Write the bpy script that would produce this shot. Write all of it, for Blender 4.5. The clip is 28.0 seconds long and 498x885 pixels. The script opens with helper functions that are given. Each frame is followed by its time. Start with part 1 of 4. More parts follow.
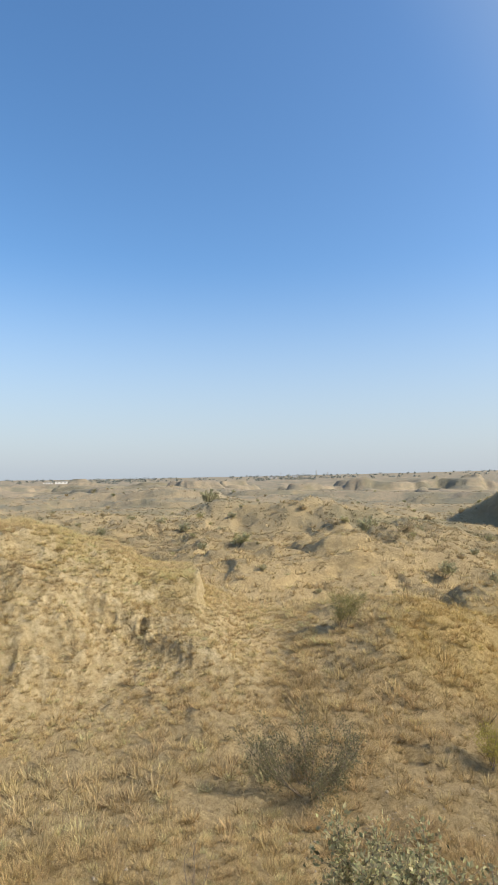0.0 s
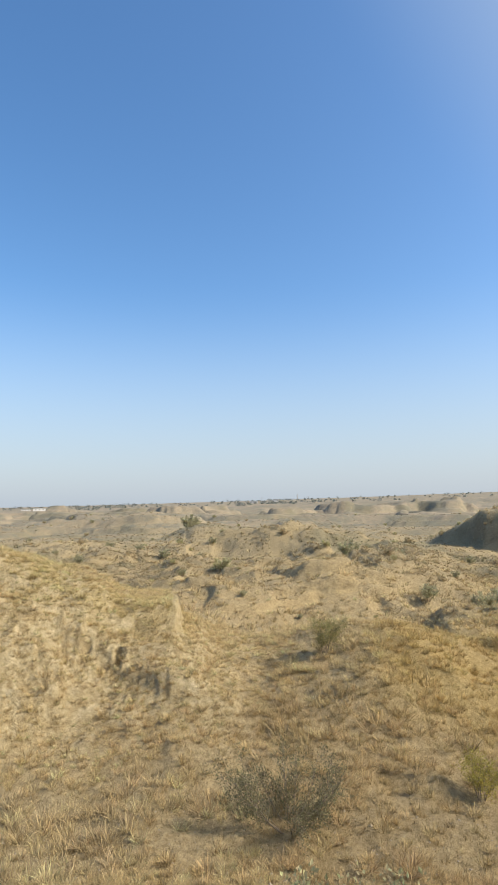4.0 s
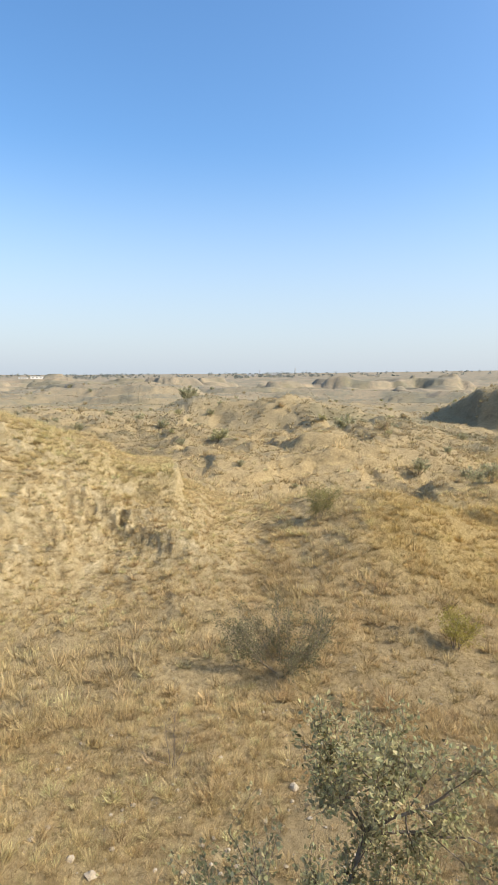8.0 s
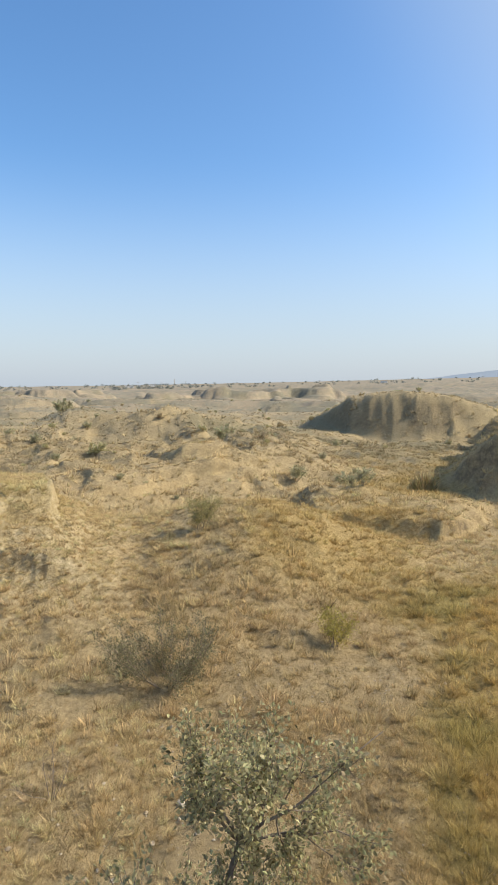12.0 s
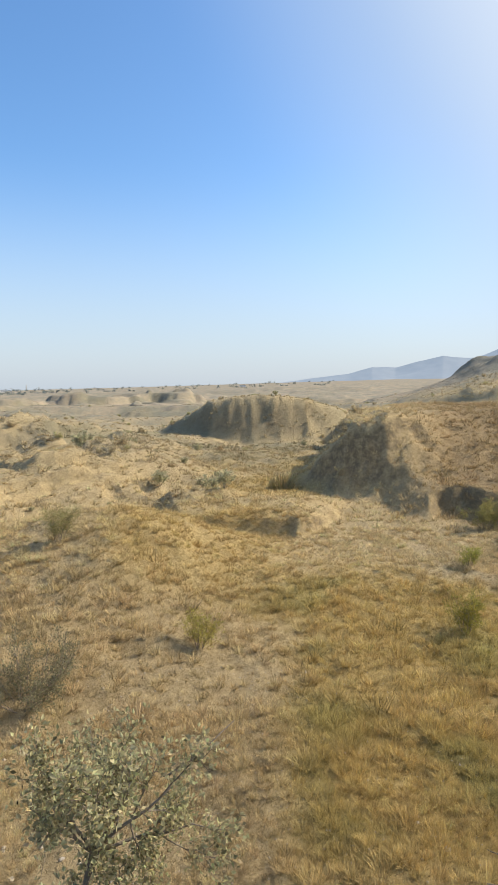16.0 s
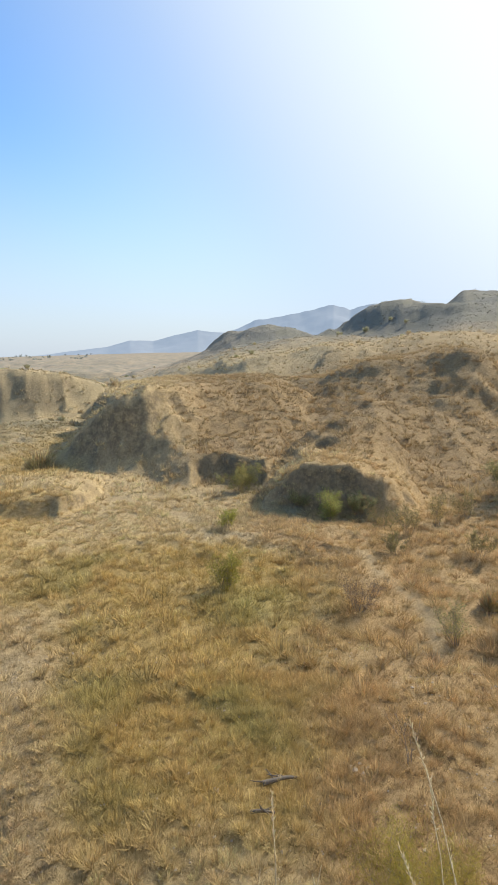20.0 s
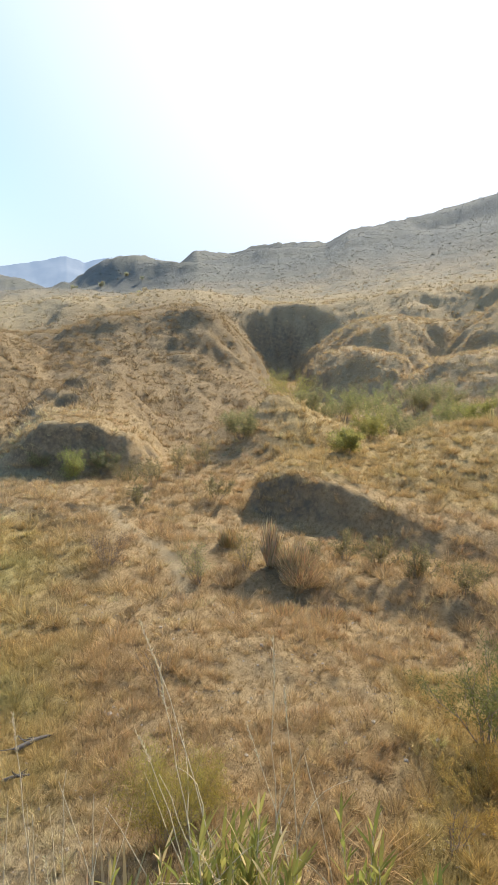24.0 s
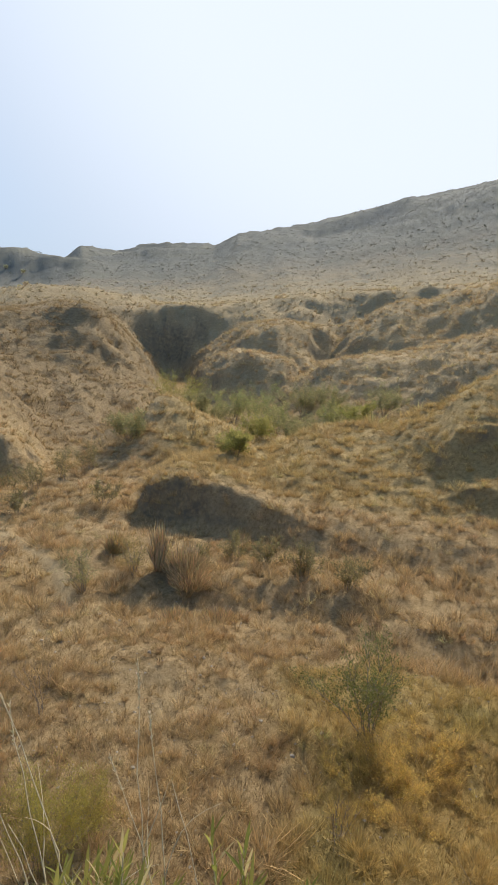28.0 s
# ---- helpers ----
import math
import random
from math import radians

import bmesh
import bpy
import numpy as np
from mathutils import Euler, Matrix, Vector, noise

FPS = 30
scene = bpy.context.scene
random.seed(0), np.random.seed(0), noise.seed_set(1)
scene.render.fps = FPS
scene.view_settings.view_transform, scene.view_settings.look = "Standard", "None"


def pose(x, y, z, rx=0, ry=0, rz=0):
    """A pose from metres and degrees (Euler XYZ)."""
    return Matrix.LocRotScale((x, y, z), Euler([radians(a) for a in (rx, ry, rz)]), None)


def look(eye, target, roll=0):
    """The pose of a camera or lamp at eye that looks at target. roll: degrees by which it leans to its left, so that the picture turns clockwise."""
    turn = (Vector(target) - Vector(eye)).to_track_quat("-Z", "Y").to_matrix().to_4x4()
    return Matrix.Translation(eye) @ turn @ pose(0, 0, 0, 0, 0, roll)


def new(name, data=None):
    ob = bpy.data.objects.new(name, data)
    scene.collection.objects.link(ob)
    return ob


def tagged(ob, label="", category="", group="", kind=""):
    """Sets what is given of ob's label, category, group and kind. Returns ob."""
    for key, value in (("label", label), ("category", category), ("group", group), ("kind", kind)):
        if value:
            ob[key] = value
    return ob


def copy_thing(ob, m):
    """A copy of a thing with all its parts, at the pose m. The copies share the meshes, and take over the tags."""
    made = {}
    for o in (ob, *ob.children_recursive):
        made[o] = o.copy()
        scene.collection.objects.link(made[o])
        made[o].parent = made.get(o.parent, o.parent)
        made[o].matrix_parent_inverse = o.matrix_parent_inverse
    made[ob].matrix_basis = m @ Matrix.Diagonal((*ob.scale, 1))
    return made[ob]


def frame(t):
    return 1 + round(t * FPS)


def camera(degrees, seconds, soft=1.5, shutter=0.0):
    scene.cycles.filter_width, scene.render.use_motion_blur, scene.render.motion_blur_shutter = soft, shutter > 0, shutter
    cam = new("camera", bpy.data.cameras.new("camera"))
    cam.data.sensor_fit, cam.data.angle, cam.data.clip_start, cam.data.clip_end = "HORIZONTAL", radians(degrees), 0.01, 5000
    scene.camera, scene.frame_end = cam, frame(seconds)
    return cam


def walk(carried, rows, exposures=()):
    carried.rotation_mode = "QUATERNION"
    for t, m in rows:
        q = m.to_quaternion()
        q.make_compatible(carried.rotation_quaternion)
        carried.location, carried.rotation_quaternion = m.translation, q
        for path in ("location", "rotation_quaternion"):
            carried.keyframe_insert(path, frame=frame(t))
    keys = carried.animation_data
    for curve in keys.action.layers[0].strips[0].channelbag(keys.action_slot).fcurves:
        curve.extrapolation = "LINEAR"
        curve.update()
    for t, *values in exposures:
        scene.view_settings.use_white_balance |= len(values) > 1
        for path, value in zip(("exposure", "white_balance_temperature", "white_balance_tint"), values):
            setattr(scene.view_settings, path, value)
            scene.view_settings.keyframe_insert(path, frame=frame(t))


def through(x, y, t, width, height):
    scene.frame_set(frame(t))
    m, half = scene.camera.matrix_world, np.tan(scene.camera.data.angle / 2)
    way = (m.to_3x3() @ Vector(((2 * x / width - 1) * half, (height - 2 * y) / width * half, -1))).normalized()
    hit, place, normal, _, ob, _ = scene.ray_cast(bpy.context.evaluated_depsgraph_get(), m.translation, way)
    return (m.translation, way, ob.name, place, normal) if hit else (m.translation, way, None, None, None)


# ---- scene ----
# Seconds, place of the eye in metres, then tilt, turn and lean in degrees.
WAY = [
    (0.0, -0.105, -0.158, 8.110, 3.47, 2.06, -0.21),
    (0.5, -0.089, -0.177, 8.098, 5.00, 3.77, 1.02),
    (1.0, -0.054, -0.179, 8.099, 5.60, 2.48, 1.61),
    (1.5, -0.088, -0.170, 8.120, 6.54, 1.59, 2.30),
    (2.0, -0.113, -0.170, 8.071, 7.03, 3.32, 1.07),
    (2.5, -0.053, -0.073, 8.109, 6.87, 5.97, 0.82),
    (3.0, 0.042, 0.002, 8.101, 7.53, 5.96, 0.51),
    (3.5, 0.056, 0.046, 8.068, 7.67, 2.86, -0.32),
    (4.0, -0.007, 0.077, 8.070, 5.82, 0.18, -0.82),
    (4.5, -0.067, 0.089, 8.058, 3.63, -0.89, -0.52),
    (6.5, -0.117, 0.060, 8.046, -8.63, 1.02, 0.42),
    (7.0, -0.118, 0.048, 8.038, -7.11, -0.00, 1.04),
    (7.5, -0.132, 0.066, 8.030, -5.68, -0.06, 1.00),
    (8.0, -0.140, 0.114, 8.030, -6.36, -0.03, 0.54),
    (8.5, -0.132, 0.098, 8.017, -6.89, -0.46, 0.82),
    (9.0, -0.124, 0.100, 8.026, -6.45, -0.88, 0.74),
    (9.5, -0.123, 0.105, 8.020, -5.95, -1.43, 0.75),
    (10.0, -0.108, 0.092, 8.020, -5.61, -2.96, 0.05),
    (10.5, -0.092, 0.106, 8.028, -5.52, -5.42, 0.04),
    (11.0, -0.080, 0.126, 8.031, -5.24, -7.11, -0.07),
    (11.5, -0.069, 0.126, 8.018, -5.29, -9.16, 0.05),
    (12.0, -0.055, 0.128, 8.019, -5.25, -11.47, 0.01),
    (12.5, -0.038, 0.125, 8.049, -5.01, -14.18, 0.08),
    (13.0, -0.035, 0.049, 8.046, -4.50, -16.66, 0.03),
    (13.5, -0.028, 0.070, 8.051, -4.75, -19.08, 0.21),
    (15.5, -0.011, 0.077, 8.044, -4.68, -23.72, -0.15),
    (16.0, 0.004, 0.070, 8.003, -4.88, -24.73, -0.52),
    (16.5, 0.058, 0.034, 7.981, -4.53, -27.06, -0.92),
    (17.0, 0.080, 0.043, 7.960, -4.66, -29.42, -1.10),
    (17.5, 0.104, 0.057, 7.933, -5.91, -31.75, -1.54),
    (18.0, 0.139, 0.094, 7.940, -7.03, -35.30, -1.50),
    (18.5, 0.141, 0.096, 7.946, -7.47, -37.84, -1.39),
    (19.0, 0.146, 0.091, 7.951, -7.54, -40.01, -1.48),
    (19.5, 0.144, 0.093, 7.959, -7.21, -43.00, -0.77),
    (20.0, 0.143, 0.077, 7.949, -7.66, -47.40, -0.83),
    (20.5, 0.147, 0.065, 7.959, -8.14, -51.70, -0.60),
    (22.5, 0.087, -0.007, 7.881, -8.04, -57.55, -0.09),
    (23.0, 0.080, -0.021, 7.883, -8.43, -62.83, 0.09),
    (23.5, 0.054, -0.041, 7.881, -9.89, -68.24, 0.26),
    (24.0, 0.048, -0.045, 7.886, -11.75, -72.09, 0.70),
    (24.5, 0.075, -0.052, 7.888, -12.61, -73.94, 0.73),
    (25.0, 0.089, -0.065, 7.880, -12.99, -76.07, 0.66),
    (25.5, 0.102, -0.066, 7.882, -13.35, -77.01, -0.20),
    (26.0, 0.124, -0.074, 7.881, -13.35, -79.38, -0.51),
    (26.5, 0.143, -0.055, 7.901, -12.26, -73.46, -1.02),
    (27.0, 0.127, -0.048, 7.864, -11.85, -77.18, 0.29),
    (27.5, 0.120, -0.083, 7.867, -13.16, -83.90, 0.43),
    (28.0, 0.157, -0.102, 7.904, -11.37, -82.77, 2.51),
]
cam = camera(45.37, 28.0, soft=1.1)
# seconds, stops, kelvin, tint
EXPO = [(0.0, 0.25, 6500, 10), (4.5, 0.3, 6450, 10), (7.0, 0.5, 6500, 10), (9.0, 0.47, 6450, 10), (12.0, 0.34, 6450, 10), (16.0, 0.42, 6450, 10), (20.0, 0.49, 6300, 10), (23.0, 0.64, 6100, 10), (25.0, 0.72, 6050, 10), (27.0, 0.74, 6050, 10), (28.0, 0.26, 6150, 10)]
walk(cam, [(t, pose(x, y, z, 90 + tilt, 0, turn) @ pose(0, 0, 0, 0, 0, lean)) for t, x, y, z, tilt, turn, lean in WAY], EXPO)
EYE_Z = 8.0

# ---- light ----
SUN_AZ, SUN_EL = 103.0, 39.0
world = bpy.data.worlds.new("sky")
scene.world = world
world.use_nodes = True
wn = world.node_tree
sky = wn.nodes.new("ShaderNodeTexSky")
sky.sky_type = 'NISHITA'
sky.sun_disc = False
sky.sun_elevation = radians(SUN_EL)
sky.sun_rotation = radians(SUN_AZ)
sky.air_density, sky.dust_density, sky.ozone_density = 1.0, 1.8, 3.0
wn.nodes["Background"].inputs["Strength"].default_value = 0.15
# thin dry-season haze low over the horizon
tc = wn.nodes.new("ShaderNodeTexCoord")
sz = wn.nodes.new("ShaderNodeSeparateXYZ")
wn.links.new(tc.outputs["Generated"], sz.inputs[0])
low = wn.nodes.new("ShaderNodeMapRange")
low.inputs["From Min"].default_value, low.inputs["From Max"].default_value = 0.0, 0.36
low.inputs["To Min"].default_value, low.inputs["To Max"].default_value = 0.8, 0.0
low.interpolation_type = 'SMOOTHSTEP'
wn.links.new(sz.outputs["Z"], low.inputs["Value"])
vivid = wn.nodes.new("ShaderNodeHueSaturation")
vivid.inputs["Saturation"].default_value = 1.2
vivid.inputs["Value"].default_value = 1.2
vivid.inputs["Hue"].default_value = 0.4985
wn.links.new(sky.outputs[0], vivid.inputs["Color"])
haze = wn.nodes.new("ShaderNodeMix")
haze.data_type = 'RGBA'
haze.inputs[7].default_value = (3.15, 3.6, 4.1, 1)
wn.links.new(low.outputs[0], haze.inputs[0])
wn.links.new(vivid.outputs[0], haze.inputs[6])
# pale dusty glow of the sky towards the sun, wide and then close
toward = wn.nodes.new("ShaderNodeVectorMath")
toward.operation = 'DOT_PRODUCT'
toward.inputs[1].default_value = (math.sin(radians(SUN_AZ)) * math.cos(radians(SUN_EL)), math.cos(radians(SUN_AZ)) * math.cos(radians(SUN_EL)), math.sin(radians(SUN_EL)))
wn.links.new(tc.outputs["Generated"], toward.inputs[0])
glow = haze
for start, end, share, colour in ((0.36, 0.76, 0.94, (2.75, 3.36, 4.15, 1)), (0.56, 0.9, 0.95, (5.1, 5.4, 5.8, 1))):
    near_sun = wn.nodes.new("ShaderNodeMapRange")
    near_sun.interpolation_type = 'SMOOTHSTEP'
    near_sun.inputs["From Min"].default_value, near_sun.inputs["From Max"].default_value = start, end
    near_sun.inputs["To Min"].default_value, near_sun.inputs["To Max"].default_value = 0.0, share
    wn.links.new(toward.outputs["Value"], near_sun.inputs["Value"])
    wider, glow = glow, wn.nodes.new("ShaderNodeMix")
    glow.data_type = 'RGBA'
    glow.inputs[7].default_value = colour
    wn.links.new(near_sun.outputs[0], glow.inputs[0])
    wn.links.new(wider.outputs[2], glow.inputs[6])
dust = wn.nodes.new("ShaderNodeMix")
dust.data_type, dust.blend_type = 'RGBA', 'MULTIPLY'
dust.inputs[0].default_value = 1.0
dust.inputs[7].default_value = (1.0, 0.99, 0.985, 1)
wn.links.new(glow.outputs[2], dust.inputs[6])
wn.links.new(dust.outputs[2], wn.nodes["Background"].inputs["Color"])
sun_data = bpy.data.lights.new("sun", "SUN")
sun_data.energy, sun_data.angle, sun_data.color = 4.4, radians(0.6), (1.0, 0.895, 0.73)
sun_lamp = new("sun", sun_data)
sun_lamp.matrix_world = look((0, 0, 0), (-math.sin(radians(SUN_AZ)) * math.cos(radians(SUN_EL)),
                                         -math.cos(radians(SUN_AZ)) * math.cos(radians(SUN_EL)), -math.sin(radians(SUN_EL))))

# ---- materials ----
class Nodes:
    """Small helper to wire a node material."""
    def __init__(self, name, rough=0.9):
        self.mat = bpy.data.materials.new(name)
        self.mat.use_nodes = True
        self.tree = self.mat.node_tree
        self.bsdf = self.tree.nodes["Principled BSDF"]
        self.out = self.tree.nodes["Material Output"]
        self.bsdf.inputs["Roughness"].default_value = rough
        self.bsdf.inputs["Specular IOR Level"].default_value = 0.2

    def add(self, kind, **values):
        n = self.tree.nodes.new(kind)
        for k, v in values.items():
            n.inputs[k.replace("_", " ")].default_value = v
        return n

    def link(self, a, b):
        self.tree.links.new(a, b)

    def noise(self, scale, detail=4, rough=0.6):
        geo = self.add("ShaderNodeNewGeometry")
        n = self.add("ShaderNodeTexNoise", Scale=scale, Detail=detail, Roughness=rough)
        self.link(geo.outputs["Position"], n.inputs["Vector"])
        return n.outputs["Fac"]

    def ramp(self, src, a, b, ca=(0, 0, 0, 1), cb=(1, 1, 1, 1)):
        n = self.add("ShaderNodeValToRGB")
        n.color_ramp.elements[0].position, n.color_ramp.elements[1].position = a, b
        n.color_ramp.elements[0].color, n.color_ramp.elements[1].color = ca, cb
        self.link(src, n.inputs[0])
        return n.outputs[0]

    def mix(self, fac, a, b, blend='MIX'):
        n = self.tree.nodes.new("ShaderNodeMix")
        n.data_type, n.blend_type = 'RGBA', blend
        for src, key in ((fac, 0), (a, 6), (b, 7)):
            if hasattr(src, "links"):
                self.link(src, n.inputs[key])
            else:
                n.inputs[key].default_value = src
        return n.outputs[2]

    def bump(self, src, dist, strength=1.0):
        n = self.add("ShaderNodeBump", Strength=strength, Distance=dist)
        self.link(src, n.inputs["Height"])
        self.link(n.outputs[0], self.bsdf.inputs["Normal"])
        return n

    def attr(self, name):
        n = self.tree.nodes.new("ShaderNodeAttribute")
        n.attribute_name = name
        return n


def make_soil():
    m = Nodes("dry_soil", 0.95)
    cover = m.attr("cover")
    dirt = m.mix(m.ramp(m.noise(0.35, 5), 0.35, 0.7), (0.40, 0.295, 0.155, 1), (0.51, 0.39, 0.215, 1))
    dirt = m.mix(m.ramp(m.noise(9, 4), 0.45, 0.75), dirt, (0.28, 0.208, 0.118, 1))
    # dark litter, which also carries the shade between tufts in its colour
    litter = m.mix(m.ramp(m.noise(6.0, 6, 0.75), 0.36, 0.6), cover.outputs["Color"], m.mix(1.0, cover.outputs["Color"], (0.50, 0.48, 0.44, 1), 'MULTIPLY'))
    litter = m.mix(m.ramp(m.noise(16, 5, 0.75), 0.46, 0.62), litter, m.mix(1.0, cover.outputs["Color"], (0.85, 0.85, 0.83, 1), 'MULTIPLY'))
    amount = m.ramp(m.mix(0.55, cover.outputs["Alpha"], m.noise(2.2, 6, 0.65)), 0.24, 0.46)
    col = m.mix(amount, dirt, litter)
    # bare clay on the steep faces
    geo = m.add("ShaderNodeNewGeometry")
    sep = m.add("ShaderNodeSeparateXYZ")
    m.link(geo.outputs["Normal"], sep.inputs[0])
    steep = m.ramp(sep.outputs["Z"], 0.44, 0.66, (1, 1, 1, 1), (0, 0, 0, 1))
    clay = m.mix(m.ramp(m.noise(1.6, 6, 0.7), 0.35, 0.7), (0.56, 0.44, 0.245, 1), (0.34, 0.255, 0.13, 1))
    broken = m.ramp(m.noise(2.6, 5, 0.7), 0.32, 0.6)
    # darker earth of the other banks, with their shade put into the colour
    shaded_earth = m.mix(m.ramp(m.noise(1.6, 6, 0.7), 0.35, 0.7), (0.27, 0.21, 0.13, 1), (0.16, 0.125, 0.075, 1))
    face = m.mix(m.attr("pale").outputs["Fac"], shaded_earth, clay)
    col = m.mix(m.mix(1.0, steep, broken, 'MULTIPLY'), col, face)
    # crumbling clay shows between the grass of the cliff
    crumbs = m.ramp(m.noise(1.3, 9, 0.76), 0.43, 0.53)
    col = m.mix(m.mix(1.0, m.attr("crumble").outputs["Fac"], crumbs, 'MULTIPLY'), col, m.mix(m.ramp(m.noise(4, 6, 0.7), 0.35, 0.65), (0.66, 0.55, 0.34, 1), (0.42, 0.33, 0.18, 1)))
    # scattered low scrub of the distance
    spots = m.ramp(m.noise(0.09, 9, 0.74), 0.45, 0.62)
    col = m.mix(m.mix(1.0, m.attr("scrub").outputs["Fac"], spots, 'MULTIPLY'), col, (0.19, 0.18, 0.135, 1))
    trail = m.attr("trail")
    col = m.mix(trail.outputs["Fac"], col, (0.42, 0.325, 0.18, 1))
    m.link(col, m.bsdf.inputs["Base Color"])
    m.bump(m.mix(0.5, m.noise(4.0, 8, 0.7), m.noise(22, 5, 0.8)), 0.2, 1.0)
    return m.mat


def make_blades(name, through=0.35):
    """Dry blades and leaves: coloured by a tint that can hold painted shade, part of the light shines through."""
    m = Nodes(name, 0.9)
    tint = m.attr("tint")
    rnd = m.add("ShaderNodeNewGeometry")
    vary = m.ramp(rnd.outputs["Random Per Island"], 0.0, 1.0, (0.72, 0.72, 0.70, 1), (1.25, 1.22, 1.15, 1))
    col = m.mix(1.0, tint.outputs["Color"], vary, 'MULTIPLY')
    m.link(col, m.bsdf.inputs["Base Color"])
    tr = m.add("ShaderNodeBsdfTranslucent")
    m.link(col, tr.inputs["Color"])
    ms = m.add("ShaderNodeMixShader", Fac=through)
    m.link(m.bsdf.outputs[0], ms.inputs[1])
    m.link(tr.outputs[0], ms.inputs[2])
    m.link(ms.outputs[0], m.out.inputs["Surface"])
    return m.mat


def make_bark(name, a, b, scale=18):
    m = Nodes(name, 0.9)
    m.link(m.mix(m.ramp(m.noise(scale, 5, 0.7), 0.35, 0.7), a, b), m.bsdf.inputs["Base Color"])
    m.bump(m.noise(scale * 3, 4), 0.01, 0.8)
    return m.mat


soil = make_soil()
blades = make_blades("dry_grass_blades", 0.27)
leafy = make_blades("leaves", 0.52)
bark = make_bark("grey_bark", (0.16, 0.125, 0.09, 1), (0.30, 0.25, 0.19, 1))
deadwood = make_bark("dead_wood", (0.20, 0.16, 0.12, 1), (0.36, 0.30, 0.23, 1))
stone = make_bark("pale_stone", (0.34, 0.285, 0.21, 1), (0.48, 0.415, 0.32, 1), 9)


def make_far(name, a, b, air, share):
    """Distant hills with a weak sky-coloured emission added to stand in for haze."""
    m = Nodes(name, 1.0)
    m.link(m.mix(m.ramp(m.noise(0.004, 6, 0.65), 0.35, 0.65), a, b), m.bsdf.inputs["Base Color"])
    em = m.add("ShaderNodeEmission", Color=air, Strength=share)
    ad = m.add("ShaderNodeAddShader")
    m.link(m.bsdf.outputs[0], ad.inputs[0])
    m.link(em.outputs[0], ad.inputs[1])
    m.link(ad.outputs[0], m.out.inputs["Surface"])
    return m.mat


hazed_rock = make_far("hazed_far_hills", (0.10, 0.105, 0.11, 1), (0.14, 0.14, 0.14, 1), (0.46, 0.60, 0.78, 1), 0.34)
plaster = make_bark("white_plaster", (0.72, 0.70, 0.66, 1), (0.82, 0.80, 0.77, 1), 1.0)
roofing = make_bark("grey_roofing", (0.30, 0.29, 0.28, 1), (0.40, 0.38, 0.36, 1), 1.0)
dark_wood = make_bark("dark_wood", (0.10, 0.085, 0.068, 1), (0.22, 0.19, 0.15, 1), 14)

# ---- the lie of the land ----
def hash2(ix, iy, seed):
    h = (ix.astype(np.int64) * 374761393 + iy.astype(np.int64) * 668265263 + seed * 974634541) & 0xFFFFFFFF
    h = ((h ^ (h >> 13)) * 1274126177) & 0xFFFFFFFF
    h = ((h ^ (h >> 16)) * 2246822519) & 0xFFFFFFFF
    return ((h ^ (h >> 15)) & 0xFFFFFF) / float(0xFFFFFF)


def vnoise(x, y, seed=0):
    """Smooth value noise from -1 to 1."""
    ix, iy = np.floor(x), np.floor(y)
    fx, fy = x - ix, y - iy
    fx, fy = fx * fx * fx * (fx * (fx * 6 - 15) + 10), fy * fy * fy * (fy * (fy * 6 - 15) + 10)
    a, b = hash2(ix, iy, seed), hash2(ix + 1, iy, seed)
    c, d = hash2(ix, iy + 1, seed), hash2(ix + 1, iy + 1, seed)
    return 2 * ((a + (b - a) * fx) * (1 - fy) + (c + (d - c) * fx) * fy) - 1


def fbm(x, y, size, octaves, seed=0, gain=0.5):
    total, amp = np.zeros_like(x), 1.0
    for k in range(octaves):
        f = 2.03 ** k / size
        total += amp * vnoise(x * f + 17.3 * k, y * f - 9.1 * k, seed + k)
        amp *= gain
    return total


def ridged(x, y, size, octaves, seed=0):
    total, amp = np.zeros_like(x), 1.0
    for k in range(octaves):
        f = 2.1 ** k / size
        total += amp * (1 - 2 * np.abs(vnoise(x * f + 5.7 * k, y * f + 3.3 * k, seed + k)))
        amp *= 0.5
    return total


def step(a, b, v):
    s = np.clip((v - a) / (b - a), 0, 1)
    return s * s * (3 - 2 * s)


TURN = 0.967  # the plan's bearings run a little wide of true degrees


def terrace(v):
    """Turns a slope into flat steps with steep fronts."""
    k = np.floor(v)
    return k + step(0.35, 0.6, v - k)


def polar(az, d):
    return d * math.sin(radians(az * TURN)), d * math.cos(radians(az * TURN))


def bearing(x, y):
    return np.degrees(np.arctan2(x, y)) / TURN


def hump(x, y, az, d, across, deep, high, p=1.0, turn=0.0):
    """A rounded hill at that bearing and distance; across and deep are its half sizes; a high p gives a flat top and steep sides."""
    cx, cy = polar(az, d)
    a = radians(az * TURN + turn)
    u = (x - cx) * math.cos(a) - (y - cy) * math.sin(a)
    v = (x - cx) * math.sin(a) + (y - cy) * math.cos(a)
    q = (u / across) ** 2 + (v / deep) ** 2
    return high * np.exp(-0.7 * q ** p)


def smax(a, b, k=0.5):
    h = np.clip(0.5 + 0.5 * (a - b) / k, 0, 1)
    return b + (a - b) * h + k * h * (1 - h)


def shelf(x, y, line, run, shape, widen=None):
    """Like bench, but its profile is given: run, metres from the lip, and shape, parts of the height there."""
    r = np.hypot(x, y)
    az = bearing(x, y)
    ks = np.array(line)
    lip = np.interp(az, ks[:, 0], ks[:, 1])
    top = np.interp(az, ks[:, 0], ks[:, 2])
    off = r - lip
    if widen:
        off = np.where(off < 0, off / np.interp(az, widen[0], widen[1]), off)
    return top * np.interp(off, run, shape)


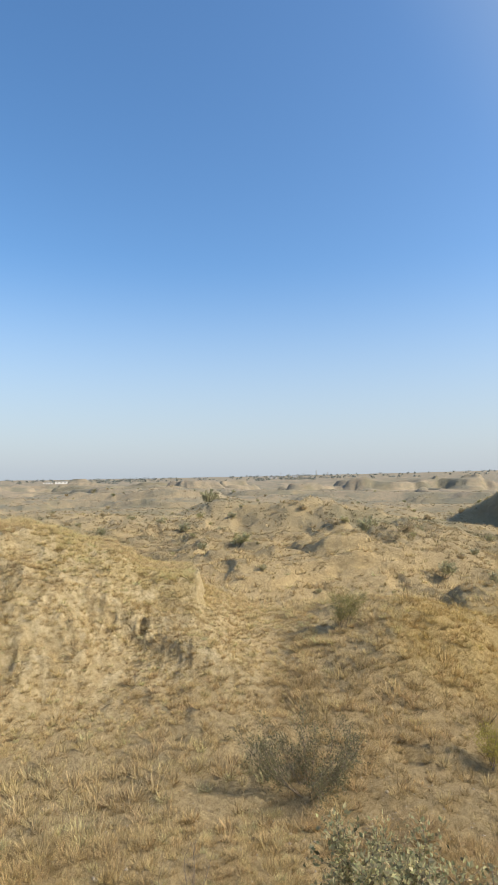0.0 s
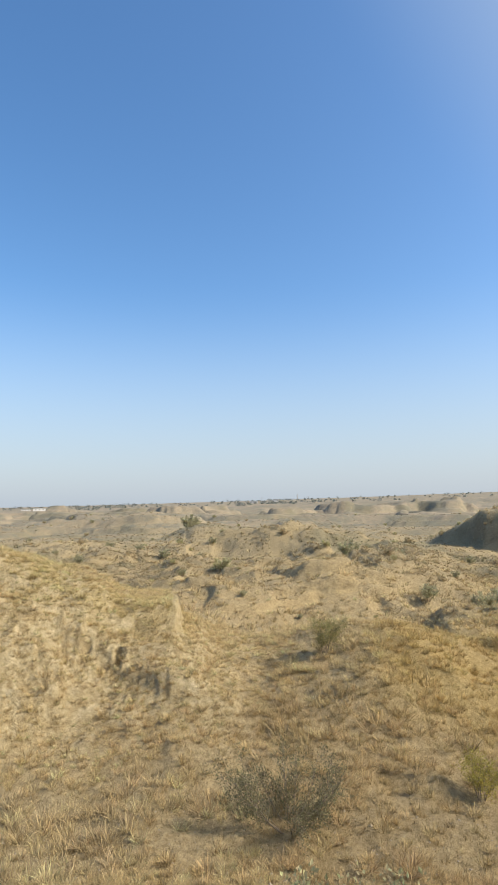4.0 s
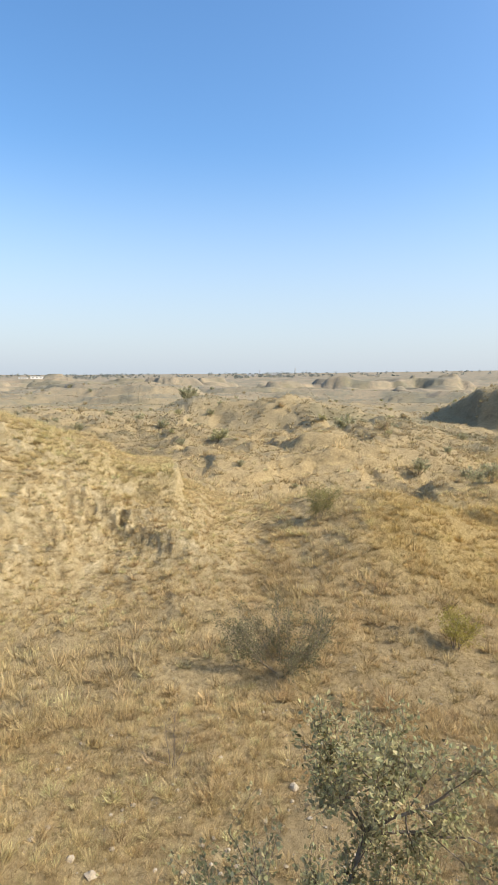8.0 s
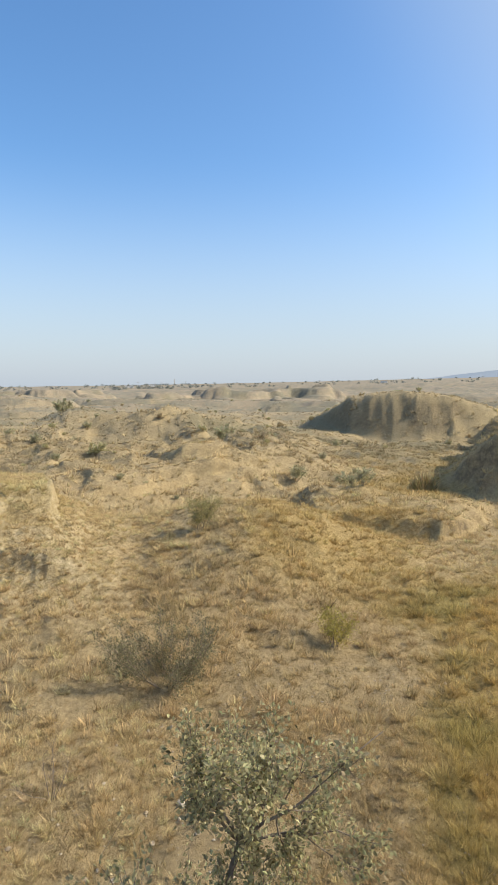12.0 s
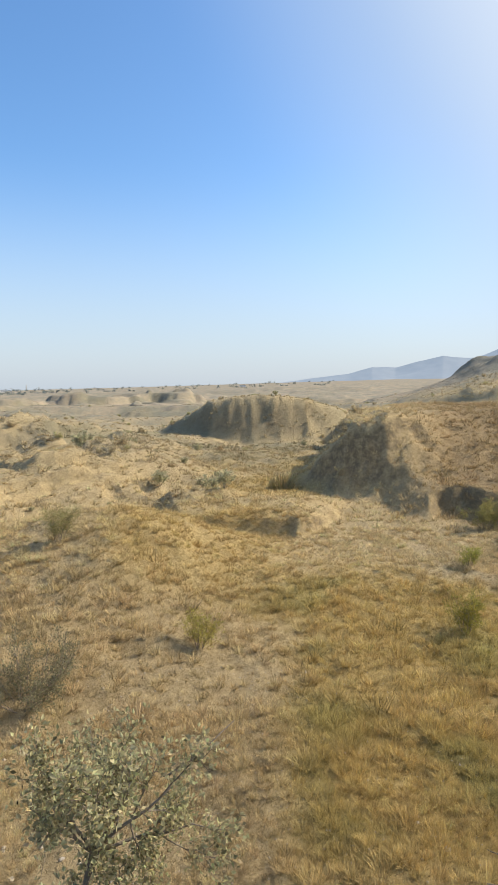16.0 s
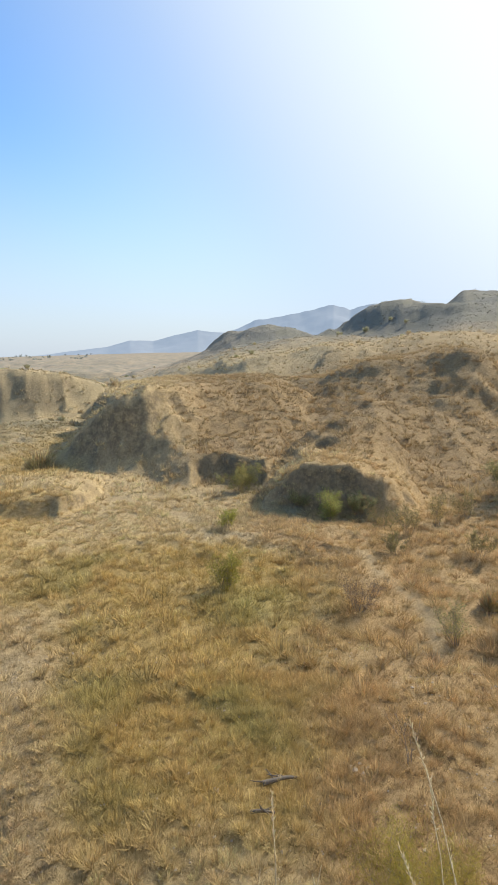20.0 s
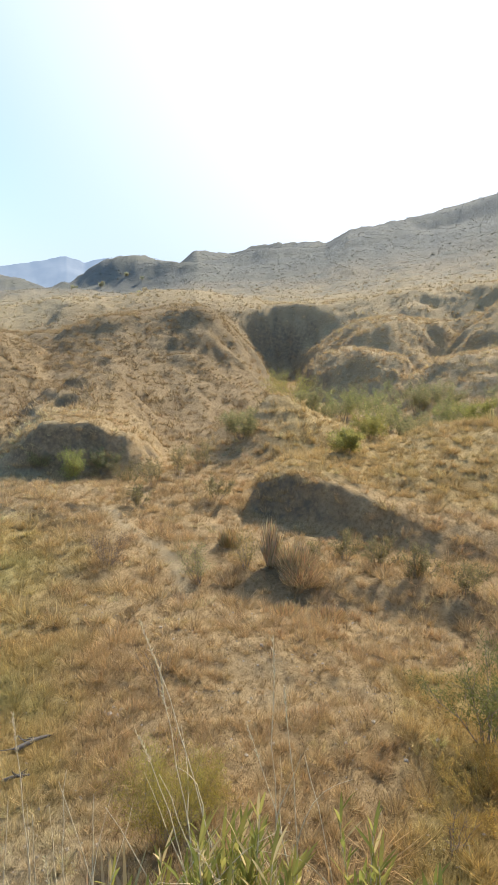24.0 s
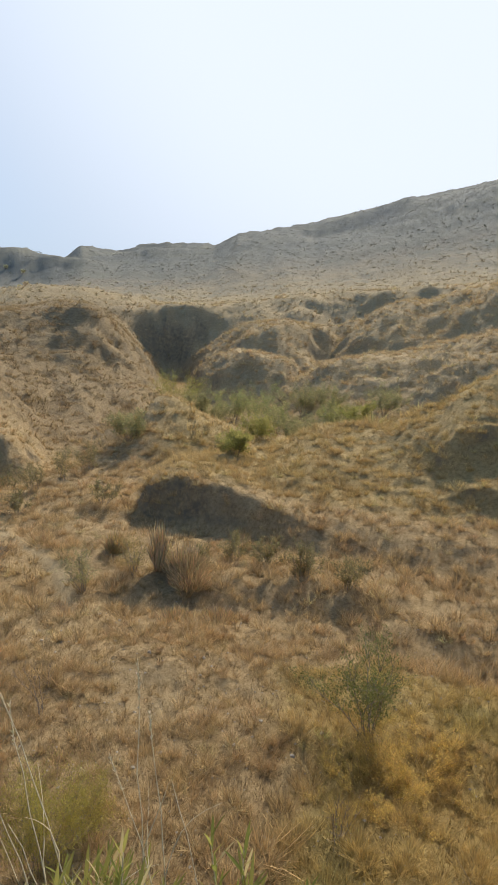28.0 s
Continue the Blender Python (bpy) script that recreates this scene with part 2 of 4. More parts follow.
def scarp(at, line, shape, back=(0.0, 30.0), fall=0.35, worn=1.0):
    """High ground with a worn front. line: true bearing, distance of the lip, height of the lip, height of the foot, run of the front.
    shape: parts of the run in front of the lip, and parts of the height there; back: its slope behind the lip and how far that goes on."""
    r, az, lip_wear, top_wear = at
    ks = np.array(line)
    lip, top, foot, run = (np.interp(az, ks[:, 0], ks[:, k]) for k in (1, 2, 3, 4))
    # gullies and buttresses bite into the lip, more where the front is high
    tall = np.clip((top - foot) / 3, 0, 1.3)
    off = r - lip + worn * tall * lip_wear * np.clip(run / 4, 0.35, 1.2)
    top = top * (1 + top_wear)
    u = np.clip(-off / run, 0, 9)
    front = foot + (top - foot) * np.interp(u, shape[0], shape[1]) - 0.8 * run * np.clip(u - 1, 0, 9)
    rear = top + back[0] * np.clip(off, 0, back[1]) - fall * np.clip(off - back[1], 0, 400)
    return np.where(off < 0, front, rear)


CLIFF = ((0, 0.12, 0.45, 0.7, 1), (1, 0.94, 0.5, 0.16, 0))
ROUND = ((0, 0.15, 0.4, 0.7, 0.9, 1), (1, 0.93, 0.68, 0.28, 0.07, 0))
BROW = ((0, 0.05, 0.14, 0.26, 0.38, 0.6, 0.85, 1), (1, 0.95, 0.77, 0.56, 0.43, 0.24, 0.07, 0))


def gullied_slopes(at, x, y, x0, y0, z):
    """The dark hill, the nose, the alcoves, the brow, the cone, the bank and the spurs of the far side."""
    # dark hill
    calm = (0.35 * at[0] + 0.65 * np.hypot(x0, y0), 0.35 * at[1] + 0.65 * bearing(x0, y0) * TURN, at[2], at[3])
    z = smax(z, scarp(calm, [(13.5, 120, -4, -5, 9), (15.8, 112, 0.0, -0.2, 9), (18.2, 106, 2.6, 0, 8), (21.2, 98, 6.1, 0, 5.5), (23.1, 96.5, 6.95, 0, 5.2), (27.3, 96, 7.15, 0, 5.2), (30.4, 96, 6.5, 0, 5.5), (33.5, 100, 4.7, 0, 10), (35.5, 102, 2.2, 0, 11), (38, 105, -1, -2, 12)], CLIFF, (-0.02, 22), 0.3, 0.4), 0.4)
    # nose of the cliff, and the ramp that falls away from it
    z = smax(z, scarp(at, [(31.6, 47.5, -3, -4, 4), (33.2, 46.6, 2.5, -1, 4.0), (34.6, 45.8, 5.2, 0.1, 3.8), (37.8, 45.4, 6.0, 0.4, 3.6), (39.6, 47.5, 6.15, 1.2, 6.5), (41.5, 51, 6.15, 1.6, 11.0), (44, 56, 6.1, 1.8, 16.0), (48.5, 60, 6.2, 2.0, 20.0), (51, 62, 5.6, 2.0, 22.0), (53, 63, 4, 1.5, 22), (56, 64, -4, -5, 20)], CLIFF, (-0.004, 34), 0.12, 0.5), 0.35)
    z = smax(z, scarp(at, [(25, 50, -2, -3, 3), (27.1, 48.5, 0.5, 0.1, 3), (30.1, 47.2, 1.85, 0.1, 3.4), (32.8, 46.3, 3.9, 0.1, 3.8), (34.6, 45.8, 5.2, 0.1, 3.8), (37, 46, 5.5, 0.4, 4), (40, 48, -2, -3, 6)], CLIFF, (-0.14, 12), 0.3, 0.5), 0.3)
    # terrace below it with the first alcove
    z = smax(z, scarp(at, [(36.5, 43, -1, -2, 2), (38.5, 41.5, 0.5, 0.1, 2), (40.2, 40.3, 1.3, 0.1, 5.5), (42.2, 39.2, 1.9, 0.1, 4.0), (43.4, 39.4, 2.05, 0.0, 1.3), (45.6, 39.6, 2.15, 0.0, 1.3), (47.0, 38.4, 2.15, 0.0, 2.2), (49, 37.6, 2.15, 0.1, 3.5), (50.6, 38, 1.8, 0.1, 2.5), (52, 39, 1.8, 0.2, 2), (54, 40, 1.2, 0, 2), (57, 41, -3, -4, 2)], CLIFF, (0.02, 14), 0.2), 0.25)
    # second alcove and its flat top
    z = smax(z, scarp(at, [(48.4, 33, -1, -1.5, 1.5), (49.8, 32, 0.6, 0, 1.6), (51.2, 31.4, 1.5, 0, 1.6), (52.4, 31.0, 2.15, 0, 1.5), (53.9, 31, 2.6, 0, 1.4), (57.2, 31, 2.5, 0, 1.5), (59.3, 31, 2.05, 0, 1.9), (60.9, 31.4, 1.35, 0, 2.4), (62.6, 33, 0.3, -0.1, 3), (64.5, 36, -1.5, -2, 3)], CLIFF, (0.06, 9), 0.3), 0.25)
    z = z + hump(x, y, 59.8 / TURN, 41, 2.9, 3.0, 1.5, 1.2) - hump(x0, y0, 54.5 / TURN, 36.4, 0.65, 0.9, 1.3, 2.0)
    # long slope up to the brow, steep under its edge
    z = smax(z, scarp(at, [(46, 70, -3, -4, 20), (49, 68, 3.5, 1.5, 22), (50.7, 67, 5.6, 2.0, 24), (53.7, 66, 6.1, 2.3, 25), (58.4, 65, 7.8, 2.4, 24), (61.5, 64, 8.3, 1.4, 24), (63.4, 63, 8.7, 0.5, 24), (66.5, 62, 9.1, 0.2, 24), (68, 62, 8.4, 0.2, 24), (70.1, 63, 6.7, 0.2, 24), (72.2, 65, 4.4, 0.2, 24), (74.2, 68, 1.2, 0, 24), (77, 70, -4, -4, 20)], BROW, (0.0, 26), 0.25, 0.4), 0.5)
    # bench behind, with the shaded cove in its face
    z = smax(z, scarp(at, [(33, 120, -5, -6, 14), (38, 118, 2, 0, 16), (42, 112, 6.0, 2, 18), (45.8, 108, 8.2, 3, 20), (50.6, 104, 9.2, 4, 22), (55.6, 100, 9.8, 5, 22), (60, 97, 9.0, 5, 22), (66, 92, 8.7, 4, 20), (69.5, 88, 8.8, 3.0, 14), (72, 87, 8.9, 2.4, 9), (75, 87, 9.2, 1.0, 7), (77.4, 86, 9.6, 0.2, 6), (79.5, 88, 10.0, 2.5, 12), (81.7, 90, 10.3, 4, 20), (86.6, 89, 11.8, 3, 22), (90.4, 90, 12.4, 3, 24), (97, 92, 13.6, 4, 26), (110, 94, 16, 4, 28), (130, 94, 18, 4, 28)], CLIFF, (0.03, 40), 0.0, 0.6), 0.6)
    z = z + hump(x, y, 65.3 / TURN, 101, 10, 9, 3.5, 0.9)
    # cone
    z = smax(z, 3.1 - 0.46 * np.hypot((x - 38 * math.sin(radians(75))) * 0.92, y - 38 * math.cos(radians(75))) ** 1.03 + 0.1, 0.5)
    # spurs round the green gully
    z = smax(z, scarp(at, [(75.5, 80, -2, -3, 6), (78.1, 77, 3.9, 0.3, 12), (80.1, 75, 6.0, 0.5, 10), (82.2, 74, 7.5, 0.6, 14), (85.3, 73, 8.2, 0.8, 15), (88.9, 74, 7.6, 1, 12), (90.5, 75, 6.3, 1, 12), (93, 76, 3, 0, 12)], ROUND, (0.02, 8), 0.5, 0.45), 0.4)
    z = smax(z, scarp(at, [(76.5, 66, -2, -3, 5), (78.6, 64, 3.1, 0.2, 7), (80.2, 63, 4.4, 0.3, 8), (82.3, 62, 5.0, 0.4, 8), (84.4, 61, 4.8, 0.4, 8), (86.5, 61, 4.3, 0.5, 8), (89, 62, 1, 0, 8)], ROUND, (-0.05, 5), 0.4, 0.45), 0.4)
    # shaded slope and the spur over it
    z = smax(z, scarp(at, [(84.5, 60, -2, -3, 8), (86.7, 58, 1.8, 0, 11), (89.7, 56, 3.9, 0.2, 13), (92.6, 55, 5.0, 0.4, 14), (95.5, 55, 5.4, 0.3, 14), (98.3, 55, 6.0, 0, 15), (105, 54, 8.0, 0.5, 16), (130, 52, 11, 1, 18)], ROUND, (0.02, 6), 0.3, 0.45), 0.5)
    z = smax(z, scarp(at, [(88, 82, -2, -3, 10), (90.5, 79, 5.8, 2, 14), (92.4, 77, 7.9, 3, 15), (94.2, 76, 9.5, 3, 16), (96, 75, 10.4, 3, 16), (97.9, 75, 11.1, 3, 17), (104, 72, 13.5, 4, 17), (130, 70, 18, 5, 18)], ROUND, (0.05, 20), 0.2, 0.45), 0.5)
    # bank
    z = smax(z, scarp(at, [(70.5, 26, -1, -1.5, 1.2), (73.3, 23.6, 0.55, 0, 1.3), (74.7, 22.7, 1.5, 0, 1.3), (77.2, 22.3, 1.85, 0, 1.3), (80.6, 22.1, 1.7, 0, 1.4), (83.9, 21.9, 1.35, -0.05, 1.6), (87.9, 21.8, 1.05, -0.1, 1.8), (91.7, 21.6, 0.8, -0.1, 2.0), (95.9, 21.4, 0.8, -0.1, 2.2), (101, 21.2, 0.9, 0, 2.6), (130, 21, 1.0, 0, 3)], CLIFF, (0.0, 3), 0.14), 0.15)
    z = smax(z, scarp(at, [(74, 24.5, 0.4, 0, 2), (78.3, 25, 1.75, 0.9, 3), (82.0, 27.5, 1.7, 1, 5), (86, 30, 1.9, 0.9, 8), (90, 32, 2.4, 0.8, 10), (93, 33, 2.5, 0.7, 11), (96.7, 34, 2.8, 0.6, 12), (101.5, 34, 4.1, 0.6, 12), (103.3, 34, 5.1, 0.6, 12), (105.1, 34, 5.8, 0.6, 12), (130, 34, 8, 0.6, 12)], ROUND, (0.0, 1.5), 0.3), 0.4)
    return z


def height(x, y):
    x0, y0 = np.asarray(x, float), np.asarray(y, float)
    r0 = np.hypot(x0, y0)
    az0 = bearing(x0, y0)
    # wander the outlines
    w = step(8, 25, r0) * np.clip(r0 / 40, 0.4, 2.2)
    n1, n2 = fbm(x0, y0, 7, 3, 11), fbm(x0, y0, 7, 3, 21)
    x = x0 + w * 0.75 * n1 + np.minimum(w, 0.8) * 0.3 * fbm(x0, y0, 1.4, 2, 14)
    y = y0 + w * 0.75 * n2 + np.minimum(w, 0.8) * 0.3 * fbm(x0, y0, 1.4, 2, 24)
    wide = 7 * step(110, 220, r0)
    x = x + wide * fbm(x0, y0, 32, 3, 17)
    y = y + wide * fbm(x0, y0, 32, 3, 27)
    r, az = np.hypot(x, y), bearing(x, y)
    far = step(60, 260, r0)
    z = 0.3 + 0.25 * fbm(x0, y0, 9, 3, 31) + far * (0.6 + 1.3 * ridged(x0, y0, 60, 4, 41) + 2.4 * terrace(1.6 * fbm(x0, y0, 48, 3, 43)))
    # the far plain lies level with the eye and lifts towards the hills
    lift = np.interp(az0, [-60, -23, 0, 23, 35, 60], [-0.15, -0.1, 0.2, 0.7, 0.95, 1.2])
    plain = EYE_Z + r0 * np.tan(np.radians(lift)) - 13 + 3.0 * ridged(x0, y0, 150, 4, 51) + 2.0 * np.round(1.5 * fbm(x0, y0, 90, 2, 53))
    z = z + (plain - z) * step(240, 900, r0)
    z = z + (EYE_Z + r0 * np.tan(np.radians(lift)) - 2 + 2.5 * fbm(x0, y0, 300, 3, 57) - z) * step(1100, 2400, r0)
    # mound with the clay cliff
    side = [(-60, 32, 7.0), (-30, 29.5, 6.3), (-23.4, 28, 5.6), (-19.6, 27.2, 5.2), (-16, 26.4, 4.75), (-13.4, 25.6, 4.1), (-10.1, 24.6, 3.7), (-8.0, 23.8, 3.4), (-5.8, 23.6, 2.6), (-3.4, 23.5, 1.7), (-0.8, 23.6, 1.0), (2.5, 24, 0.45), (8, 25, 0.0)]
    crag = 0.06 * ridged(x0, y0, 1.6, 3, 131) + 0.05 * n1
    xc, yc = x0 + 0.4 * (x - x0), y0 + 0.4 * (y - y0)
    z = z + shelf(xc, yc, side, [-11, -6.5, -3.6, -2.75, -2.3, -1.9, -0.8, 1.0, 3.6, 6, 9.5, 14, 20], [0, 0.08, 0.25, 0.36, 0.52, 0.58, 0.68, 0.80, 0.88, 0.86, 0.7, 0.35, 0]) * (1 + crag)
    # its cap, which breaks off short at one end
    cap = (np.hypot(xc, yc), bearing(xc, yc) * TURN, 0.5 * ridged(x0, y0, 1.5, 2, 171) + 0.5 * n1, 0.02 * n2)
    z = smax(z, scarp(cap, [(-60, 31, 7.0, 4.5, 4), (-22.7, 27.6, 5.95, 3.9, 3.2), (-18, 27.2, 5.2, 3.6, 3.0), (-15.5, 27, 4.95, 3.3, 2.8), (-12.9, 26.6, 4.1, 2.9, 2.5), (-10.3, 26.3, 3.8, 2.6, 2.3), (-7.4, 26.2, 3.75, 2.2, 2.0), (-6.7, 26.4, 2.6, 1.6, 1.8), (-5.6, 27, -0.5, -1, 2)], ROUND, (-0.02, 5), 0.35), 0.25)
    # cracks and ribs of the clay band
    band = np.exp(-((r0 - np.interp(az0, [k[0] for k in side], [k[1] for k in side]) + 2.4) / 0.45) ** 2) * (1 - step(-9, -7, az0))
    z = z + band * (0.03 * ridged(az0 * 0.4, 0.3 * r0, 0.42, 2, 173) + 0.08 * fbm(x0, y0, 0.22, 2, 175))
    # crumbling clay steps on the cliff
    edge = (1 - step(-12, -9, az0)) * step(20.2, 21.6, r0) * (1 - step(26.5, 28.5, r0)) * step(-0.5, 0.3, fbm(x0, y0, 2.6, 2, 135) + 0.35)
    z = z + edge * (0.08 * ridged(x0, y0, 0.9, 3, 137) + 0.06 * fbm(x0, y0, 0.4, 2, 139) - 0.05)
    # burrow in the cliff
    z = z - hump(x0, y0, -12.9, 23.3, 0.13, 0.3, 0.4, 3.0)
    # golden knoll and its neighbours
    z = z + hump(x, y, 12.2, 27.8, 4.7, 4.6, 2.3, 1.3) - hump(x, y, 20.5, 24, 2, 4, 0.3, 1)
    z = z + hump(x, y, 11, 21, 3.6, 4.0, 0.8, 1.2)
    z = z - hump(x, y, 13.2, 17.2, 0.5, 0.4, 0.5, 1.2)
    # broken terraces beyond
    tz = step(34, 44, r0) * (1 - step(80, 130, r0)) * (1 - step(12, 26, az0))
    z = z + tz * (np.maximum(0, 0.7 * ridged(x0, y0, 14, 3, 61)) + 0.6 * terrace(1.5 * fbm(x, y, 16, 3, 63)) + 0.4 * terrace(1.7 * fbm(x0, y0, 7, 2, 67)) + 0.2)
    z = z + hump(x, y, 1.8, 92, 6, 7, 2.4, 1.4) + hump(x, y, 7, 94, 7, 7, 2.2, 1.3)
    z = z + hump(x, y, -3.5, 125, 9, 12, 3.0, 1.5) + hump(x, y, -9, 190, 14, 16, 1.6, 2.0)
    for caz, cd, cw, ch in ((10.6, 330, 17, 5.0), (1.0, 300, 9, 4.5), (4.6, 320, 10, 3.5), (14.5, 345, 12, 4.5), (18, 355, 14, 4.5), (-6.2, 260, 12, 3.5), (-15, 280, 16, 3), (7.6, 360, 9, 4), (21.5, 360, 16, 4.5), (-2.6, 335, 10, 4), (-10.5, 350, 15, 3.5), (26, 370, 14, 4), (12.6, 300, 8, 3.2), (-19, 340, 14, 3.5), (2.8, 265, 8, 3.0)):
        z = z + hump(x, y, caz, cd, cw, 12, 0.8 * ch, 8.0)
    # ledge
    at = (r, az * TURN, 0.4 * ridged(x, y, 3.2, 3, 161) + 0.7 * fbm(x, y, 9, 2, 163), 0.03 * fbm(x, y, 6, 2, 165))
    z = smax(z, scarp(at, [(15, 36, -1, -2, 1), (18, 34.6, 0.9, 0.5, 1), (22.4, 33.4, 1.0, 0.3, 1.2), (26.2, 32.6, 1.1, 0.1, 1.2), (29, 32.2, 1.25, 0, 1.3), (30.3, 33, 1.1, 0, 1.2), (33, 36, 0.5, 0, 1.5), (36, 38, -1, -1.5, 1.5)], CLIFF, (0.0, 5), 0.15), 0.15)
    z = z + hump(x, y, 21.5 / TURN, 40.5, 2.6, 1.8, 0.7, 1.6)
    z = gullied_slopes(at, x, y, x0, y0, z)
    # knobs and the big hillside
    hill = np.interp(az0 * TURN, [38, 43, 46, 52, 55, 60, 63.5, 65.5, 67, 70, 74.7, 78.8, 80.9, 84, 88, 92, 95.8, 99.6, 103, 130], [8, 9, 12, 13, 14, 18, 23, 28, 33, 34, 38, 40, 45, 48, 48.5, 53.5, 58, 62, 65, 78])
    hs = step(0, 1, (r0 - 100) / 175) * step(36, 50, az0)
    z = z + (hill - z) * hs * (1 - step(300, 900, r0)) + hs * (2.0 * ridged(x0, y0, 60, 5, 71) + 1.0 * terrace(2.0 * fbm(x0, y0, 40, 2, 73))) * (1 - step(330, 900, r0))
    z = z + hump(x, y, 60.4 / TURN, 205, 16, 16, 11.0, 1.2) + hump(x, y, 48.6 / TURN, 258, 17, 18, 6.5, 1.4) + hump(x, y, 54 / TURN, 150, 12, 10, 2.0, 1.0)
    # rills on the slopes
    z = z + step(26, 40, r0) * np.clip((z - 1.2) / 3, 0, 1) * (0.14 * ridged(x0, y0, 6.5, 3, 75))
    # trodden terraces along the slopes
    z = z + step(24, 34, r0) * (1 - step(150, 220, r0)) * np.clip((z - 1.0) / 1.5, 0, 1) * 0.06 * np.sin(z * 10.5 + 2.0 * n1 + 1.5 * n2)
    # hummocks of the valley floor
    z = z + step(28, 38, r0) * (1 - step(110, 160, r0)) * (1 - step(26, 40, az0)) * 0.24 * ridged(x0, y0, 4.5, 3, 77)
    z = z + step(7, 11, r0) * (1 - step(24, 30, r0)) * 0.07 * ridged(x0, y0, 1.6, 2, 79)
    # small gullies in the near field
    z = z - hump(x, y, 80, 15.6, 4.2, 0.7, 0.3, 1.0, 8) - hump(x, y, 106, 14.2, 2.6, 0.8, 0.4, 1.0)
    z = z + hump(x, y, 90, 16.8, 3.2, 0.7, 0.3, 1.2, 4)
    # the height that carries the eye
    rr = r0 + 0.35 * fbm(x0, y0, 2.5, 2, 81) * step(0.8, 2, r0)
    k = np.interp(rr, [0, 0.7, 1.2, 2, 3, 4, 5, 6.5, 8], [0, 0, 0.06, 0.26, 0.5, 0.72, 0.87, 0.97, 1])
    z = 6.35 + (z - 6.35) * k
    behind = step(60, 100, np.abs(((az0 - 42.5 + 180) % 360) - 180) - 30)
    z = z + behind * (6.6 + 0.03 * r0 - z) * step(0, 1, (r0 + 1) / 6)
    # roughness
    rough = step(1, 6, r0)
    z = z + rough * (0.09 * fbm(x0, y0, 1.5, 3, 91) + 0.035 * fbm(x0, y0, 0.35, 2, 95))
    return z


def tone(x, y):
    """Colour of the dry grass cover, greyed far off by painted haze, and how thick it stands, from 0 to 1."""
    r = np.hypot(x, y)
    az = bearing(x, y)
    n, n2 = fbm(x, y, 5, 3, 111), fbm(x, y, 1.8, 2, 117)
    straw, gold = np.array([0.58, 0.45, 0.25]), np.array([0.53, 0.385, 0.15])
    olive, rust, grey = np.array([0.36, 0.315, 0.115]), np.array([0.53, 0.365, 0.175]), np.array([0.52, 0.42, 0.25])

    def mix(c, other, m):
        return c + (other - c) * np.clip(m, 0, 1)[:, None]
    c = np.repeat(straw[None], len(x), 0)
    c = mix(c, grey, step(0.1, 0.7, n) * 0.7)
    c = mix(c, np.array([0.50, 0.38, 0.205]), step(-4, 4, az + 4 * n) * (1 - step(26, 36, az)) * step(6, 9, r) * (1 - step(20, 23, r)) * 0.8)
    c = mix(c, gold, step(8, 14, az) * (1 - step(24, 34, az)) * step(19, 23, r) * (1 - step(32, 40, r)) * 0.65)
    c = mix(c, gold, step(18, 24, az) * (1 - step(30, 34, az)) * step(36, 42, r) * (1 - step(62, 76, r)) * step(-0.5, 0.3, n + 0.4))
    field = step(22, 31, az + 4 * n) * (1 - step(52, 64, az + 6 * n)) * step(7, 10, r) * (1 - step(20, 26, r + 3 * n))
    c = mix(c, gold, field * 0.95)
    c = mix(c, olive, field * step(-0.5, 0.6, n2 + 0.6 * n) * 0.68)
    c = mix(c, rust, step(48, 62, az + 5 * n) * (1 - 0.4 * step(26, 40, r)) * 0.9)
    c = mix(c, np.array([0.36, 0.257, 0.135]), step(38, 46, az) * (1 - step(72, 80, az)) * step(33, 40, r) * (1 - step(84, 100, r)) * 0.9)
    yell = step(88, 98, az + 5 * n) * (1 - step(12, 13.5, r + n))
    c = mix(c, np.array([0.55, 0.39, 0.13]), yell * 0.75)
    c = mix(c, olive, yell * step(0.1, 0.7, n2) * 0.4)
    c = mix(c, np.array([0.40, 0.325, 0.20]), step(30, 60, r) * (1 - step(24, 34, az + 4 * n)) * 0.75 * step(-0.6, 0.4, n + 0.3))
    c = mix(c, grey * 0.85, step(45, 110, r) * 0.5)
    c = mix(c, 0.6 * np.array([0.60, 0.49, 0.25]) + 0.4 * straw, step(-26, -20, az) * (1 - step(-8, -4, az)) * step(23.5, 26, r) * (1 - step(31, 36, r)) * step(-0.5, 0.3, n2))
    # beyond 110 m: distance haze put into the cover colour as grey
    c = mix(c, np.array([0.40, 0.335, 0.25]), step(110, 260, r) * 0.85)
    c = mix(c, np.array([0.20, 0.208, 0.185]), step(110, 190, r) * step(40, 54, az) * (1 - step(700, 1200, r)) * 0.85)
    c = mix(c, np.array([0.25, 0.23, 0.15]), step(45, 80, r) * (1 - step(600, 1200, r)) * (1 - step(30, 40, az)) * step(0.0, 0.45, fbm(x, y, 14, 4, 119)) * 0.6)
    top = step(74, 80, az) * step(22, 24, r) * (1 - step(36, 44, r))
    c = mix(c, gold, top * 0.6)
    thick = 0.68 + 0.2 * top + 0.2 * n + 0.22 * n2 + 0.3 * field + 0.25 * yell
    thick = thick - 0.28 * step(70, 78, az) * (1 - step(96, 102, az)) * step(9, 11, r) * (1 - step(15, 18, r))
    # trodden trails
    t1 = np.interp(r, [28, 31, 34, 37], [43, 42, 37, 33])
    t2 = np.interp(r, [16, 17.5, 19, 21, 24], [68.5, 67.5, 66, 62.5, 60])
